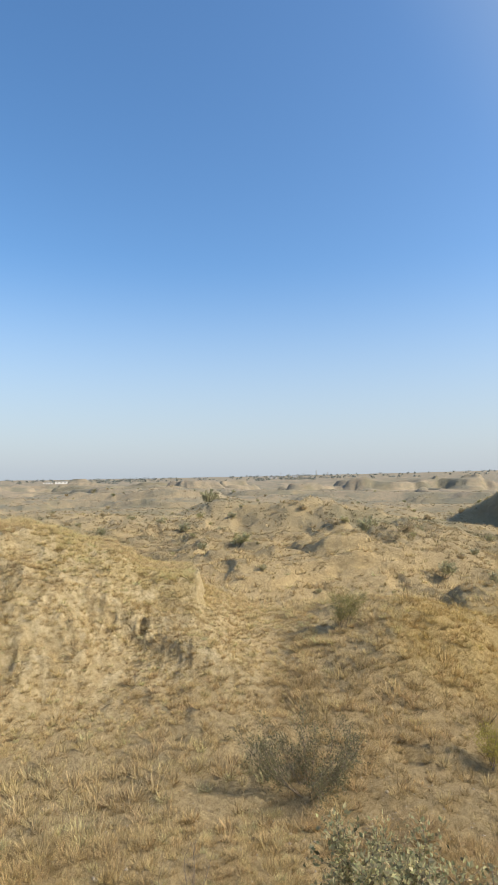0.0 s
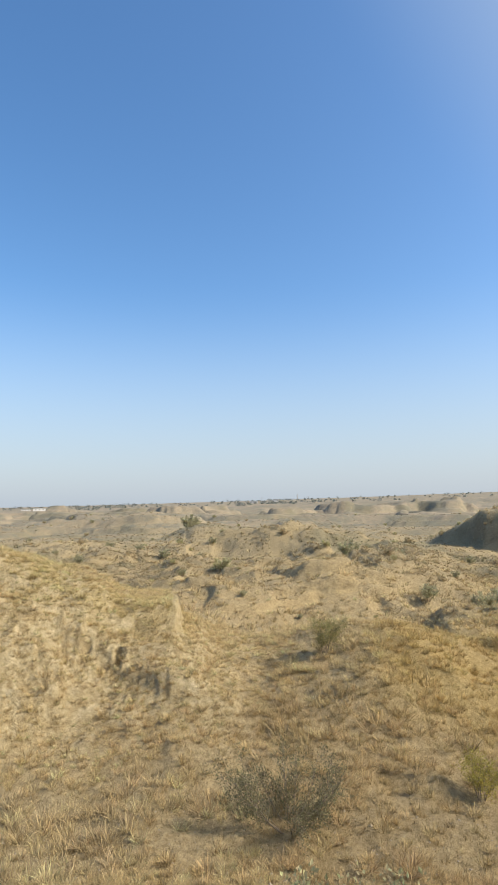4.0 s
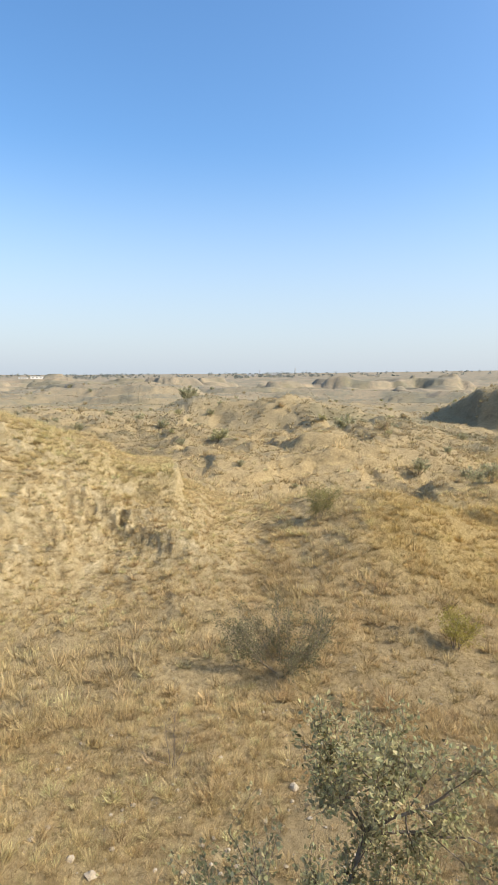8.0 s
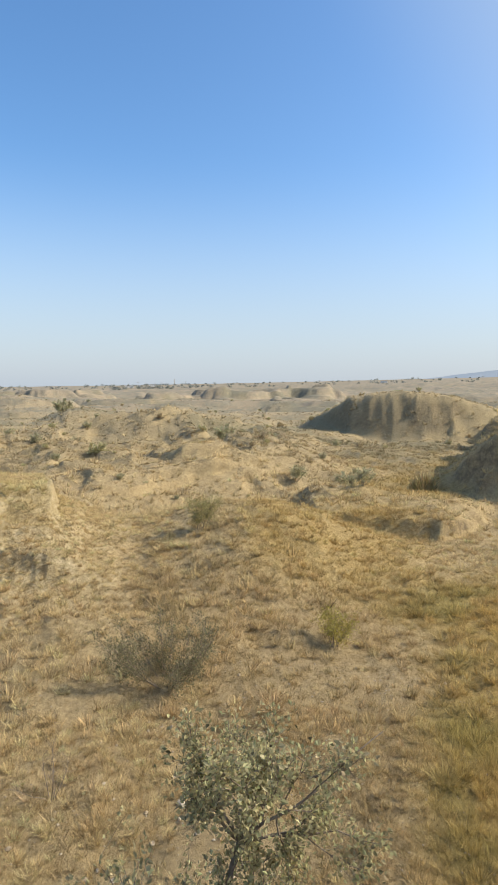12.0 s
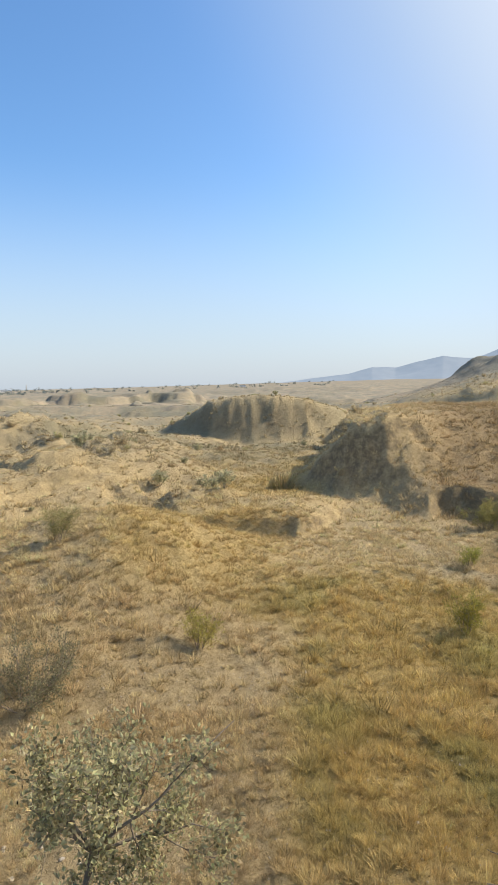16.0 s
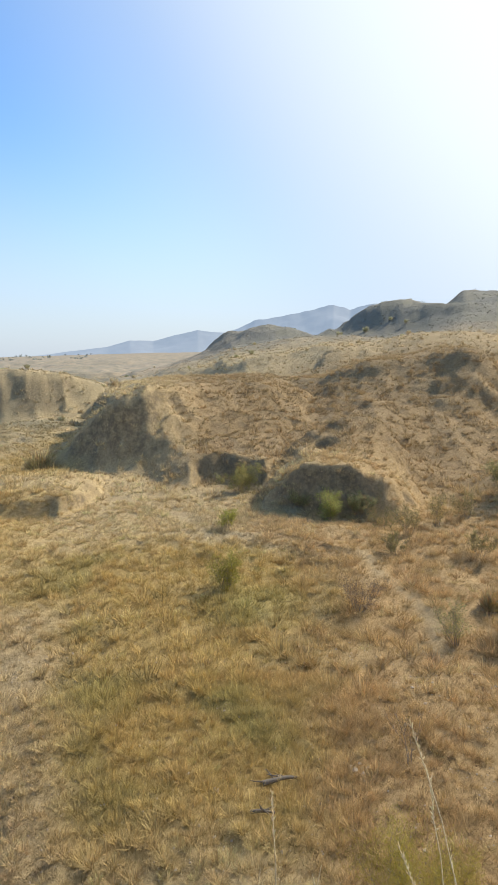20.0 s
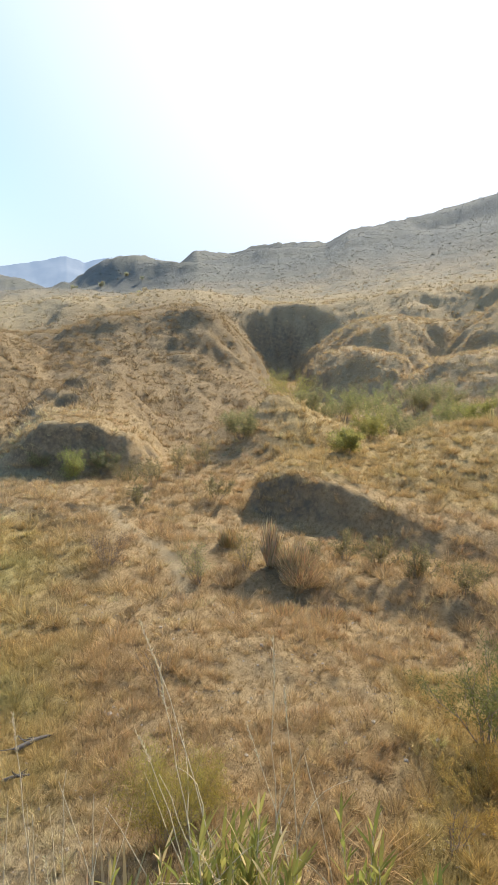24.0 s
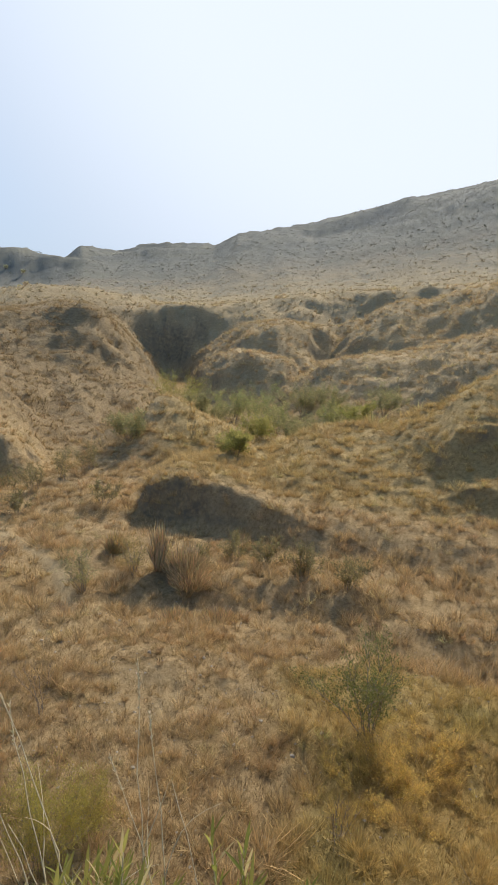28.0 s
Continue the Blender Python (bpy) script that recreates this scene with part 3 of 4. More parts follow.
    trail = np.maximum(np.exp(-((az - t1) * r / 57 / 0.35) ** 2) * step(27, 28.5, r) * (1 - step(36, 38, r)),
                       np.exp(-((az - t2) * r / 57 / 0.32) ** 2) * step(15, 16.5, r) * (1 - step(23, 25, r)))
    bare = np.exp(-((x - 1.2) ** 2 / 3.0 + (y - 9.8) ** 2 / 1.0)) + np.exp(-((x + 3.0) ** 2 / 1.5 + (y - 8.0) ** 2 / 1.2))
    thick = np.clip(thick - 0.6 * trail - 0.35 * bare, 0, 1)
    return c, thick, np.clip(0.38 * trail + 0.3 * bare, 0, 1)


def sheet(name, azs, rs, closed):
    aa, rr = np.meshgrid(np.radians(azs), rs)
    x, y = rr * np.sin(aa), rr * np.cos(aa)
    z = height(x.ravel(), y.ravel())
    n, m = len(rs), len(azs)
    co = np.stack([x.ravel(), y.ravel(), z], 1)
    i = np.arange((n - 1) * m).reshape(n - 1, m)
    j = np.roll(i, -1, 1)
    quads = np.stack([i, i + m, j + m, j], -1)
    if not closed:
        quads = quads[:, :-1]
    me = raw_mesh(name, co, quads.reshape(-1, 4))
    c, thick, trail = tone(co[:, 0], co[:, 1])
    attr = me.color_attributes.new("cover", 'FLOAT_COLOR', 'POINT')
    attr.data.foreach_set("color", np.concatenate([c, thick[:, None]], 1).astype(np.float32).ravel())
    attr = me.attributes.new("trail", 'FLOAT', 'POINT')
    attr.data.foreach_set("value", trail.astype(np.float32))
    b, r = bearing(co[:, 0], co[:, 1]), np.hypot(co[:, 0], co[:, 1])
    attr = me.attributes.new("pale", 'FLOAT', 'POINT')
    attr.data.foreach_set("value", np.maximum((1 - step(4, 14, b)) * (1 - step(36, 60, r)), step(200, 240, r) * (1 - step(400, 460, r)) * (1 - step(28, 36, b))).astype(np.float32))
    attr = me.attributes.new("crumble", 'FLOAT', 'POINT')
    attr.data.foreach_set("value", ((1 - step(-5, 1, b)) * step(18, 21.5, r) * (1 - step(26, 30, r))).astype(np.float32))
    attr = me.attributes.new("scrub", 'FLOAT', 'POINT')
    attr.data.foreach_set("value", step(70, 190, r).astype(np.float32))
    return me


def raw_mesh(name, co, faces, smooth=True):
    """A mesh from arrays; all its faces have as many corners as faces has columns."""
    me = bpy.data.meshes.new(name)
    k = faces.shape[1]
    me.vertices.add(len(co))
    me.vertices.foreach_set("co", np.ascontiguousarray(co, np.float32).ravel())
    me.loops.add(faces.size)
    me.loops.foreach_set("vertex_index", np.ascontiguousarray(faces, np.int32).ravel())
    me.polygons.add(len(faces))
    me.polygons.foreach_set("loop_start", np.arange(0, faces.size, k, dtype=np.int32))
    me.polygons.foreach_set("use_smooth", np.full(len(faces), smooth))
    me.update(calc_edges=True)
    return me


azs = np.concatenate([np.arange(-42, -24, 0.24), np.arange(-24, -4, 0.1), np.arange(-4, 128, 0.22), np.arange(128, 318, 3.0)])
rs = np.concatenate([np.geomspace(0.02, 5.5, 50), np.geomspace(5.5, 20, 110)[1:], np.geomspace(20, 22, 18)[1:], np.geomspace(22, 24.6, 60)[1:], np.geomspace(24.6, 34, 75)[1:], np.geomspace(34, 65, 110)[1:], np.geomspace(65, 110, 70)[1:], np.geomspace(110, 240, 50)[1:], np.geomspace(240, 380, 75)[1:], np.geomspace(380, 4800, 55)[1:]])
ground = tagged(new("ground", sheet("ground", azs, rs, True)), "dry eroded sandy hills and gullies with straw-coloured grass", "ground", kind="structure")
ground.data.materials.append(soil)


# ---- dry grass ----
def tufts(name, n, r_in, r_out, blades_each, high, wide, seed, tris=1, power=1.0, az_in=-40, az_out=126, keep=0.35, label="", dome=0.75, colour_gain=1.17):
    """Scatter grass tufts between two distances; every blade is a tapered, bent strip."""
    g = np.random.default_rng(seed)
    rr = np.sqrt(g.uniform(r_in ** 2, r_out ** 2, n)) if power == 1.0 else r_in * (r_out / r_in) ** g.random(n)
    aa = np.radians(g.uniform(az_in, az_out, n))
    x, y = rr * np.sin(aa), rr * np.cos(aa)
    c, thick, trail = tone(x, y)
    z = height(x, y)
    e = 0.25 + 0.004 * rr
    slope = np.hypot(height(x + e, y) - z, height(x, y + e) - z) / e
    ok = (g.random(n) < np.clip((thick - keep) * 1.8 + 0.4, 0.08, 1)) & (slope < np.where(bearing(x, y) < 8, 1.1, 1.7) + np.where(bearing(x, y) < 8, 0.9, 2.4) * g.random(n)) & (trail < 0.3 + 0.3 * g.random(n))
    x, y, z, c = x[ok], y[ok], z[ok], c[ok]
    thick = thick[ok]
    m = len(x)
    size = g.lognormal(0, 0.3, m) * (0.7 + 0.6 * thick)
    size = size * np.where((bearing(x, y) < 2) & (np.hypot(x, y) > 17) & (np.hypot(x, y) < 34), 0.8, 1.0)
    size = size * (1 + 0.15 * step(54, 62, bearing(x, y)) * (1 - step(20, 26, np.hypot(x, y))))
    c = np.clip(colour_gain * c * (1 + 0.12 * g.standard_normal((m, 1))) * (1 + 0.018 * g.standard_normal((m, 3))), 0.02, 0.7)
    k = blades_each
    ti = np.repeat(np.arange(m), k)
    nb = m * k
    turn = g.uniform(0, 2 * math.pi, nb)
    lean = np.arccos(g.uniform(0.12, 1.0, nb)) * dome
    hh = high * size[ti] * g.uniform(0.7, 1.1, nb)
    ww = wide * g.uniform(0.6, 1.3, nb) * size[ti] ** 0.5
    base_r = 0.42 * high * size[ti] * np.sqrt(g.random(nb))
    bx, by = x[ti] + base_r * np.cos(turn), y[ti] + base_r * np.sin(turn)
    bz = z[ti] - 0.04 * high
    dx, dy = np.cos(turn + g.normal(0, 0.5, nb)), np.sin(turn + g.normal(0, 0.5, nb))
    face = g.uniform(0, math.pi, nb)
    wx, wy = np.cos(face) * ww / 2, np.sin(face) * ww / 2
    sl, cl = np.sin(lean), np.cos(lean)
    if tris == 1:
        co = np.stack([np.stack([bx - wx, by - wy, bz], 1), np.stack([bx + wx, by + wy, bz], 1),
                       np.stack([bx + dx * hh * sl, by + dy * hh * sl, bz + hh * cl], 1)], 1).reshape(-1, 3)
        faces = np.arange(nb * 3).reshape(-1, 3)
        per = 3
    else:
        s2 = np.sin(lean * 0.5)
        c2 = np.cos(lean * 0.5)
        mx, my, mz = bx + dx * hh * 0.55 * s2, by + dy * hh * 0.55 * s2, bz + hh * 0.55 * c2
        co = np.stack([np.stack([bx - wx, by - wy, bz], 1), np.stack([bx + wx, by + wy, bz], 1),
                       np.stack([mx - 0.7 * wx, my - 0.7 * wy, mz], 1), np.stack([mx + 0.7 * wx, my + 0.7 * wy, mz], 1),
                       np.stack([mx + dx * hh * 0.5 * np.sin(lean * 1.4), my + dy * hh * 0.5 * np.sin(lean * 1.4), mz + hh * 0.5 * np.cos(lean * 1.4)], 1)], 1).reshape(-1, 3)
        i = np.arange(nb)[:, None] * 5
        faces = np.concatenate([i + np.array([[0, 1, 3]]), i + np.array([[0, 3, 2]]), i + np.array([[2, 3, 4]])], 1).reshape(-1, 3)
        per = 5
    me = raw_mesh(name, co, faces, False)
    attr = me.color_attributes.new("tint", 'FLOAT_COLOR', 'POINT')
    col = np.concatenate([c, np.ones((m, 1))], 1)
    # shade inside the tuft painted on: feet darker, tips lighter
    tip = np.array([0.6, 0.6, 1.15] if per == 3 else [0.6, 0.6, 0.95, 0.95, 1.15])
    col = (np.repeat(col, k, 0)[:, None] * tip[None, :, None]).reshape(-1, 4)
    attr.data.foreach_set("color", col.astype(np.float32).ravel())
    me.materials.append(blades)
    return tagged(new(name, me), label, "grass", kind="stuff")


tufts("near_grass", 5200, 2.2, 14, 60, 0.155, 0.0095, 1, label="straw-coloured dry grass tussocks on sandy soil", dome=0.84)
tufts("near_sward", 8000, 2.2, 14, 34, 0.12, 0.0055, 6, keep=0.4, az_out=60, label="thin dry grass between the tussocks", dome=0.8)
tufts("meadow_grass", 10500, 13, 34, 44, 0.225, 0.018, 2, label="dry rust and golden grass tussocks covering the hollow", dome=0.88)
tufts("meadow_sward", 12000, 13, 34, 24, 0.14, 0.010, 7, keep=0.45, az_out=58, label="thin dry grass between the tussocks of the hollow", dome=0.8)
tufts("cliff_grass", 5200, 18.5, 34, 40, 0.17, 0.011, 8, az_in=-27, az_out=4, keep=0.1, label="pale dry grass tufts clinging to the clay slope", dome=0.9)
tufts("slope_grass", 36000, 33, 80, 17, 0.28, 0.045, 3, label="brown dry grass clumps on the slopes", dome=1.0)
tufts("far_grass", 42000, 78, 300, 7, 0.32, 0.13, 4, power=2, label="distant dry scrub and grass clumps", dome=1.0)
# matted litter, darkened further to paint in the shade between the tussocks
tufts("low_grass", 36000, 6, 42, 8, 0.10, 0.010, 5, power=2, keep=0.1, label="short matted dry grass and litter between the tufts", dome=0.95, colour_gain=0.78)


# ---- helpers for plants ----
def part(name, me, material, parent, label=""):
    ob = new(name, me)
    if material and not me.materials:
        me.materials.append(material)
    ob.parent = parent
    return tagged(ob, label)


def base(name, az, r, label, category, group="", sink=0.03, turn=0.0, scale=1.0):
    """An Empty on the ground at that bearing and distance."""
    ob = new(name)
    x, y = polar(az, r)
    ob.location = (x, y, float(height(np.array([x]), np.array([y]))[0]) - sink)
    ob.rotation_euler = (0, 0, turn)
    ob.scale = (scale, scale, scale)
    ob.empty_display_size = 0.1
    return tagged(ob, label, category, group)


def tube_mesh(name, runs, sides=5):
    """Tapered tubes: runs of (points, radius at the foot, radius at the tip)."""
    cos, faces, k = [], [], 0
    ring = np.linspace(0, 2 * math.pi, sides, endpoint=False)
    for pts, ra, rb in runs:
        pts = np.asarray(pts, float)
        n = len(pts)
        d = np.gradient(pts, axis=0)
        d /= np.linalg.norm(d, axis=1)[:, None] + 1e-9
        ref = np.where(np.abs(d[:, 2:3]) > 0.9, np.array([[1.0, 0, 0]]), np.array([[0, 0, 1.0]]))
        u = np.cross(d, ref)
        u /= np.linalg.norm(u, axis=1)[:, None] + 1e-9
        v = np.cross(d, u)
        rad = np.linspace(ra, rb, n)[:, None, None]
        co = pts[:, None] + rad * (u[:, None] * np.cos(ring)[None, :, None] + v[:, None] * np.sin(ring)[None, :, None])
        cos.append(co.reshape(-1, 3))
        i = np.arange((n - 1) * sides).reshape(n - 1, sides)
        j = np.roll(i, -1, 1)
        faces.append((np.stack([i, j, j + sides, i + sides], -1) + k).reshape(-1, 4))
        k += n * sides
    return raw_mesh(name, np.concatenate(cos), np.concatenate(faces))


def leaf_mesh(name, at, way, long, wide, colour, g, spread=0.12, material=None):
    """Many small folded leaves at points, each pointing along way."""
    n = len(at)
    way = way / (np.linalg.norm(way, axis=1)[:, None] + 1e-9)
    side = np.cross(way, g.standard_normal((n, 3)))
    side /= np.linalg.norm(side, axis=1)[:, None] + 1e-9
    up = np.cross(side, way)
    ll = (long * g.uniform(0.65, 1.25, n))[:, None]
    ww = (wide * g.uniform(0.65, 1.25, n))[:, None]
    co = np.stack([at, at + way * ll * 0.45 + side * ww * 0.5 + up * ww * 0.18, at + way * ll - up * ll * 0.1,
                   at + way * ll * 0.45 - side * ww * 0.5 + up * ww * 0.18], 1).reshape(-1, 3)
    i = np.arange(n)[:, None] * 4
    faces = np.concatenate([i + np.array([[0, 1, 2]]), i + np.array([[0, 2, 3]])], 1).reshape(-1, 3)
    me = raw_mesh(name, co, faces, False)
    col = np.clip(np.array(colour)[None] * (1 + spread * g.standard_normal((n, 1))) * (1 + 0.04 * g.standard_normal((n, 3))), 0.01, 0.8)
    attr = me.color_attributes.new("tint", 'FLOAT_COLOR', 'POINT')
    attr.data.foreach_set("color", np.repeat(np.concatenate([col, np.ones((n, 1))], 1), 4, 0).astype(np.float32).ravel())
    me.materials.append(material or leafy)
    return me


def wander(g, start, way, length, steps, bend, rise=0.0):
    """A crooked line that starts along way."""
    pts, p, d = [np.array(start, float)], np.array(start, float), np.array(way, float)
    d /= np.linalg.norm(d)
    for _ in range(steps):
        d = d + g.standard_normal(3) * bend + np.array([0, 0, rise])
        d /= np.linalg.norm(d)
        p = p + d * length / steps
        pts.append(p.copy())
    return np.array(pts)


def shrub(name, az, r, label, seed, high, wide, stems=7, twigs=9, leaves=900, leaf=(0.045, 0.02), colour=(0.2, 0.2, 0.08),
          stem_r=0.012, wood=None, group="", category="shrub", spread=0.15, upright=0.5):
    g = np.random.default_rng(seed)
    top = base(name, az, r, label, category, group)
    tips, ways = [], []
    for k in range(stems):
        a = 2 * math.pi * (k + g.uniform(-0.4, 0.4)) / stems
        out = (1 - upright) * g.uniform(0.35, 1.1) * wide / high * 0.75
        way = np.array([math.cos(a) * out, math.sin(a) * out, 1.0])
        length = high * g.uniform(0.75, 1.08) * math.sqrt(1 + 0.5 * out * out)
        main = wander(g, (0.05 * math.cos(a) * wide, 0.05 * math.sin(a) * wide, -0.05), way, length, 7, 0.13, 0.03)
        runs = [(main, stem_r * g.uniform(0.8, 1.2), stem_r * 0.25)]
        tips.append(main[3:])
        ways.append(np.gradient(main, axis=0)[3:])
        for _ in range(twigs):
            i = g.integers(2, 7)
            d = main[i] - main[i - 1]
            d = d / np.linalg.norm(d) + g.standard_normal(3) * 0.55
            tw = wander(g, main[i], d, high * g.uniform(0.18, 0.42), 4, 0.2, 0.06)
            runs.append((tw, stem_r * 0.35, stem_r * 0.12))
            tips.append(tw[1:])
            ways.append(np.gradient(tw, axis=0)[1:])
        if r < 12 and stem_r > 0.005:
            stem = part("stem", tube_mesh("stem", runs[:1], 5), wood or deadwood, top)
            for run in runs[1:]:
                part("twig", tube_mesh("twig", [run], 4), wood or deadwood, stem)
        else:
            part("stem", tube_mesh("stem", runs, 4), wood or deadwood, top)
    if leaves:
        leaves, leaf = int(leaves * 1.7), (leaf[0] * 1.25, leaf[1] * 1.35)
        tips, ways = np.concatenate(tips), np.concatenate(ways)
        pick = g.integers(0, len(tips), leaves)
        at = tips[pick] + g.standard_normal((leaves, 3)) * 0.045 * high
        at[:, 2] = np.maximum(at[:, 2], 0.04)
        way = ways[pick] / (np.linalg.norm(ways[pick], axis=1)[:, None]) + g.standard_normal((leaves, 3)) * 0.7
        part("foliage", leaf_mesh("foliage", at, way, leaf[0], leaf[1], colour, g, spread), leafy, top)
    return top


def clump(name, az, r, label, seed, high, spread, blades_n, colour, wide=0.02, group="", loose=0.3):
    """A tall bunch of grass blades."""
    g = np.random.default_rng(seed)
    top = base(name, az, r, label, "grass clump", group)
    a = g.uniform(0, 2 * math.pi, blades_n)
    rr = spread * 0.6 * np.sqrt(g.random(blades_n))
    at = np.stack([rr * np.cos(a), rr * np.sin(a), np.full(blades_n, -0.02)], 1)
    way = np.stack([rr * np.cos(a), rr * np.sin(a), 0 * a], 1) * (0.7 / high) + g.standard_normal((blades_n, 3)) * np.array([[loose, loose, 0]]) + np.array([[0, 0, 1.0]])
    part("tuft", leaf_mesh("tuft", at, way, high * (1 - 0.6 * (rr / (0.6 * spread)) ** 2), wide, colour, g, 0.18, blades), blades, top)
    return top


straw_stem = make_bark("straw_stem", (0.60, 0.49, 0.29, 1), (0.72, 0.61, 0.40, 1), 40)

# ---- shrubs of the hollow ----
YELLOW, OLIVE, GREEN = (0.44, 0.39, 0.12), (0.33, 0.305, 0.145), (0.34, 0.335, 0.135)
shrub("shrub", 3.2, 15.0, "large grey-green thorny shrub with bare tangled stems", 101, 1.5, 3.2, 18, 16, 4600, (0.055, 0.018), (0.235, 0.225, 0.14), 0.012, upright=0.05)
shrub("bush", 6.8, 24.5, "feathery pale green bush on the golden knoll", 102, 1.5, 1.7, 9, 10, 1800, (0.07, 0.018), OLIVE)
shrub("bush", 20.3, 17.3, "yellow-green feathery bush among dry grass", 103, 1.2, 1.3, 9, 10, 1500, (0.06, 0.016), YELLOW)
shrub("dead_shrub", -8.4, 11.5, "leafless grey shrub with thin upright stems", 104, 1.25, 1.0, 7, 9, 0, stem_r=0.009)
shrub("shrub", 60.2, 17.8, "brown leafless round shrub beside the trail", 105, 1.1, 2.0, 16, 16, 900, (0.04, 0.012), (0.24, 0.17, 0.10), 0.008, upright=0.3)
shrub("dead_shrub", 65.4, 10.8, "thin dry shrub with brown upright stems", 106, 1.35, 0.6, 5, 8, 120, (0.04, 0.012), (0.26, 0.19, 0.08), 0.008)
shrub("sapling", 100.5, 10.4, "green feathery sapling with bare forked stems", 107, 1.75, 1.5, 7, 12, 2600, (0.055, 0.012), (0.20, 0.21, 0.075), 0.014, upright=0.45)
shrub("dead_shrub", 98.6, 7.7, "small leafless brown shrub in yellow grass", 108, 0.95, 0.9, 6, 9, 60, (0.03, 0.01), YELLOW, 0.008)
shrub("bush", 101.8, 8.9, "golden yellow feathery bush in dry grass", 109, 0.6, 2.6, 26, 12, 5200, (0.045, 0.0065), (0.64, 0.47, 0.15), 0.003, upright=0.3)
shrub("bush", 105.5, 9.8, "golden yellow feathery bush in dry grass", 110, 0.6, 2.8, 26, 12, 5200, (0.045, 0.0065), (0.64, 0.46, 0.15), 0.003, upright=0.3)
shrub("bush", 65.4, 7.2, "low yellow-green broom-like bush", 111, 1.35, 1.35, 22, 12, 6400, (0.035, 0.006), (0.41, 0.35, 0.09), 0.004)
shrub("bush", 69.6, 7.7, "low yellow-green broom-like bush", 112, 0.8, 1.0, 14, 12, 3600, (0.035, 0.006), (0.42, 0.35, 0.10), 0.004)
shrub("bush", 46.6, 19.2, "pale yellow-green bush in the meadow", 113, 1.3, 1.3, 8, 10, 1500, (0.07, 0.018), (0.32, 0.29, 0.08))
shrub("shrub", 69.6, 16.4, "grey-green thin shrub beside the trail", 114, 1.3, 1.2, 7, 10, 800, (0.05, 0.016), OLIVE)
shrub("shrub", 74.5, 17.4, "pale dry shrub in the hollow", 115, 1.2, 1.2, 7, 10, 700, (0.05, 0.016), (0.34, 0.28, 0.12))
shrub("bush", 48.2, 35.0, "light green bush below the cut bank", 116, 1.5, 2.8, 10, 11, 2200, (0.09, 0.024), (0.33, 0.30, 0.12))
shrub("bush", 46.8, 26.4, "light green bush below the cut bank", 117, 0.9, 0.8, 8, 10, 900, (0.06, 0.02), (0.36, 0.36, 0.10))
shrub("bush", 57.2, 29.2, "bright green leafy bush against the shaded bank", 118, 1.5, 1.4, 9, 11, 1500, (0.08, 0.03), (0.36, 0.36, 0.12))
shrub("bush", 60.0, 29.6, "dark green leafy bush against the shaded bank", 119, 1.2, 1.8, 9, 11, 1200, (0.08, 0.026), (0.25, 0.25, 0.13))
shrub("bush", 54.0, 30.2, "olive leafy bush against the shaded bank", 120, 0.8, 1.2, 8, 10, 700, (0.08, 0.024), OLIVE)
for k, (az, r, h) in enumerate(((62.5, 27.5, 1.3), (65, 26, 1.2), (67.5, 29, 1.6), (63.5, 23.5, 0.9), (70, 30.5, 1.3), (71.5, 24, 1.0), (81.5, 17.8, 0.9), (85, 18.6, 1.0), (88.5, 18.0, 0.9), (92.5, 17.2, 1.0), (97, 16.6, 0.9))):
    shrub("shrub", az, r, "grey-brown dry shrub in the hollow", 130 + k, h, h * 1.5, 7, 9, 700, (0.07, 0.02), (0.27, 0.23, 0.11), 0.01, group="shrubs in the hollow")
for k, (az, r, h, c) in enumerate(((78.6, 54, 3.4, (0.37, 0.345, 0.11)), (84, 46, 2.6, GREEN), (86.5, 47.5, 3.0, GREEN), (82, 43, 2.0, OLIVE), (88.5, 43, 2.4, GREEN), (86.8, 39, 1.7, (0.37, 0.345, 0.11)), (91, 49, 2.5, OLIVE),
                                   (93.5, 47, 2.2, OLIVE), (80.5, 40, 1.6, OLIVE), (90.5, 38, 2.0, OLIVE), (96.5, 37, 1.9, (0.30, 0.29, 0.09)), (74, 33.5, 1.7, OLIVE), (84.5, 27.8, 1.3, (0.37, 0.345, 0.11)), (94.5, 42, 2.2, GREEN), (99, 45, 2.2, OLIVE))):
    shrub("bush", az, r, "yellow-green leafy bush in the shaded gully", 150 + k, h * 0.9, h * 1.9, 13, 12, 2000, (0.10, 0.036), c, 0.014, group="bushes in the gully")

# tall grass clumps in the hollow
clump("grass_clump", 79.9, 17.2, "rounded bunch of blond reed grass", 170, 0.8, 0.95, 1700, (0.68, 0.54, 0.33), 0.0035, loose=0.25)
clump("grass_clump", 77.3, 17.5, "tall pale bunch of thin reed grass", 177, 1.45, 0.3, 420, (0.70, 0.56, 0.34), 0.0035, loose=0.09)
clump("grass_clump", 80.6, 16.6, "broad bunch of dry reed grass", 171, 0.55, 1.0, 1300, (0.68, 0.52, 0.3), 0.006)
clump("grass_clump", 79.0, 14.6, "brown rounded grass clump", 172, 0.4, 0.8, 1000, (0.64, 0.49, 0.27), 0.006)
clump("grass_clump", 83.6, 14.9, "brown rounded grass clump", 173, 0.42, 0.8, 1000, (0.62, 0.47, 0.26), 0.006)
clump("grass_clump", 92.0, 17.5, "pale upright grass clump", 174, 0.55, 0.4, 700, (0.62, 0.48, 0.26), 0.006)
clump("grass_clump", 28.8, 46.0, "tall pale reed grass below the dark hill", 175, 1.4, 1.4, 600, (0.56, 0.46, 0.25), 0.03)
clump("grass_clump", 72.6, 19.0, "pale upright grass clump", 176, 0.75, 0.35, 700, (0.62, 0.48, 0.26), 0.006)

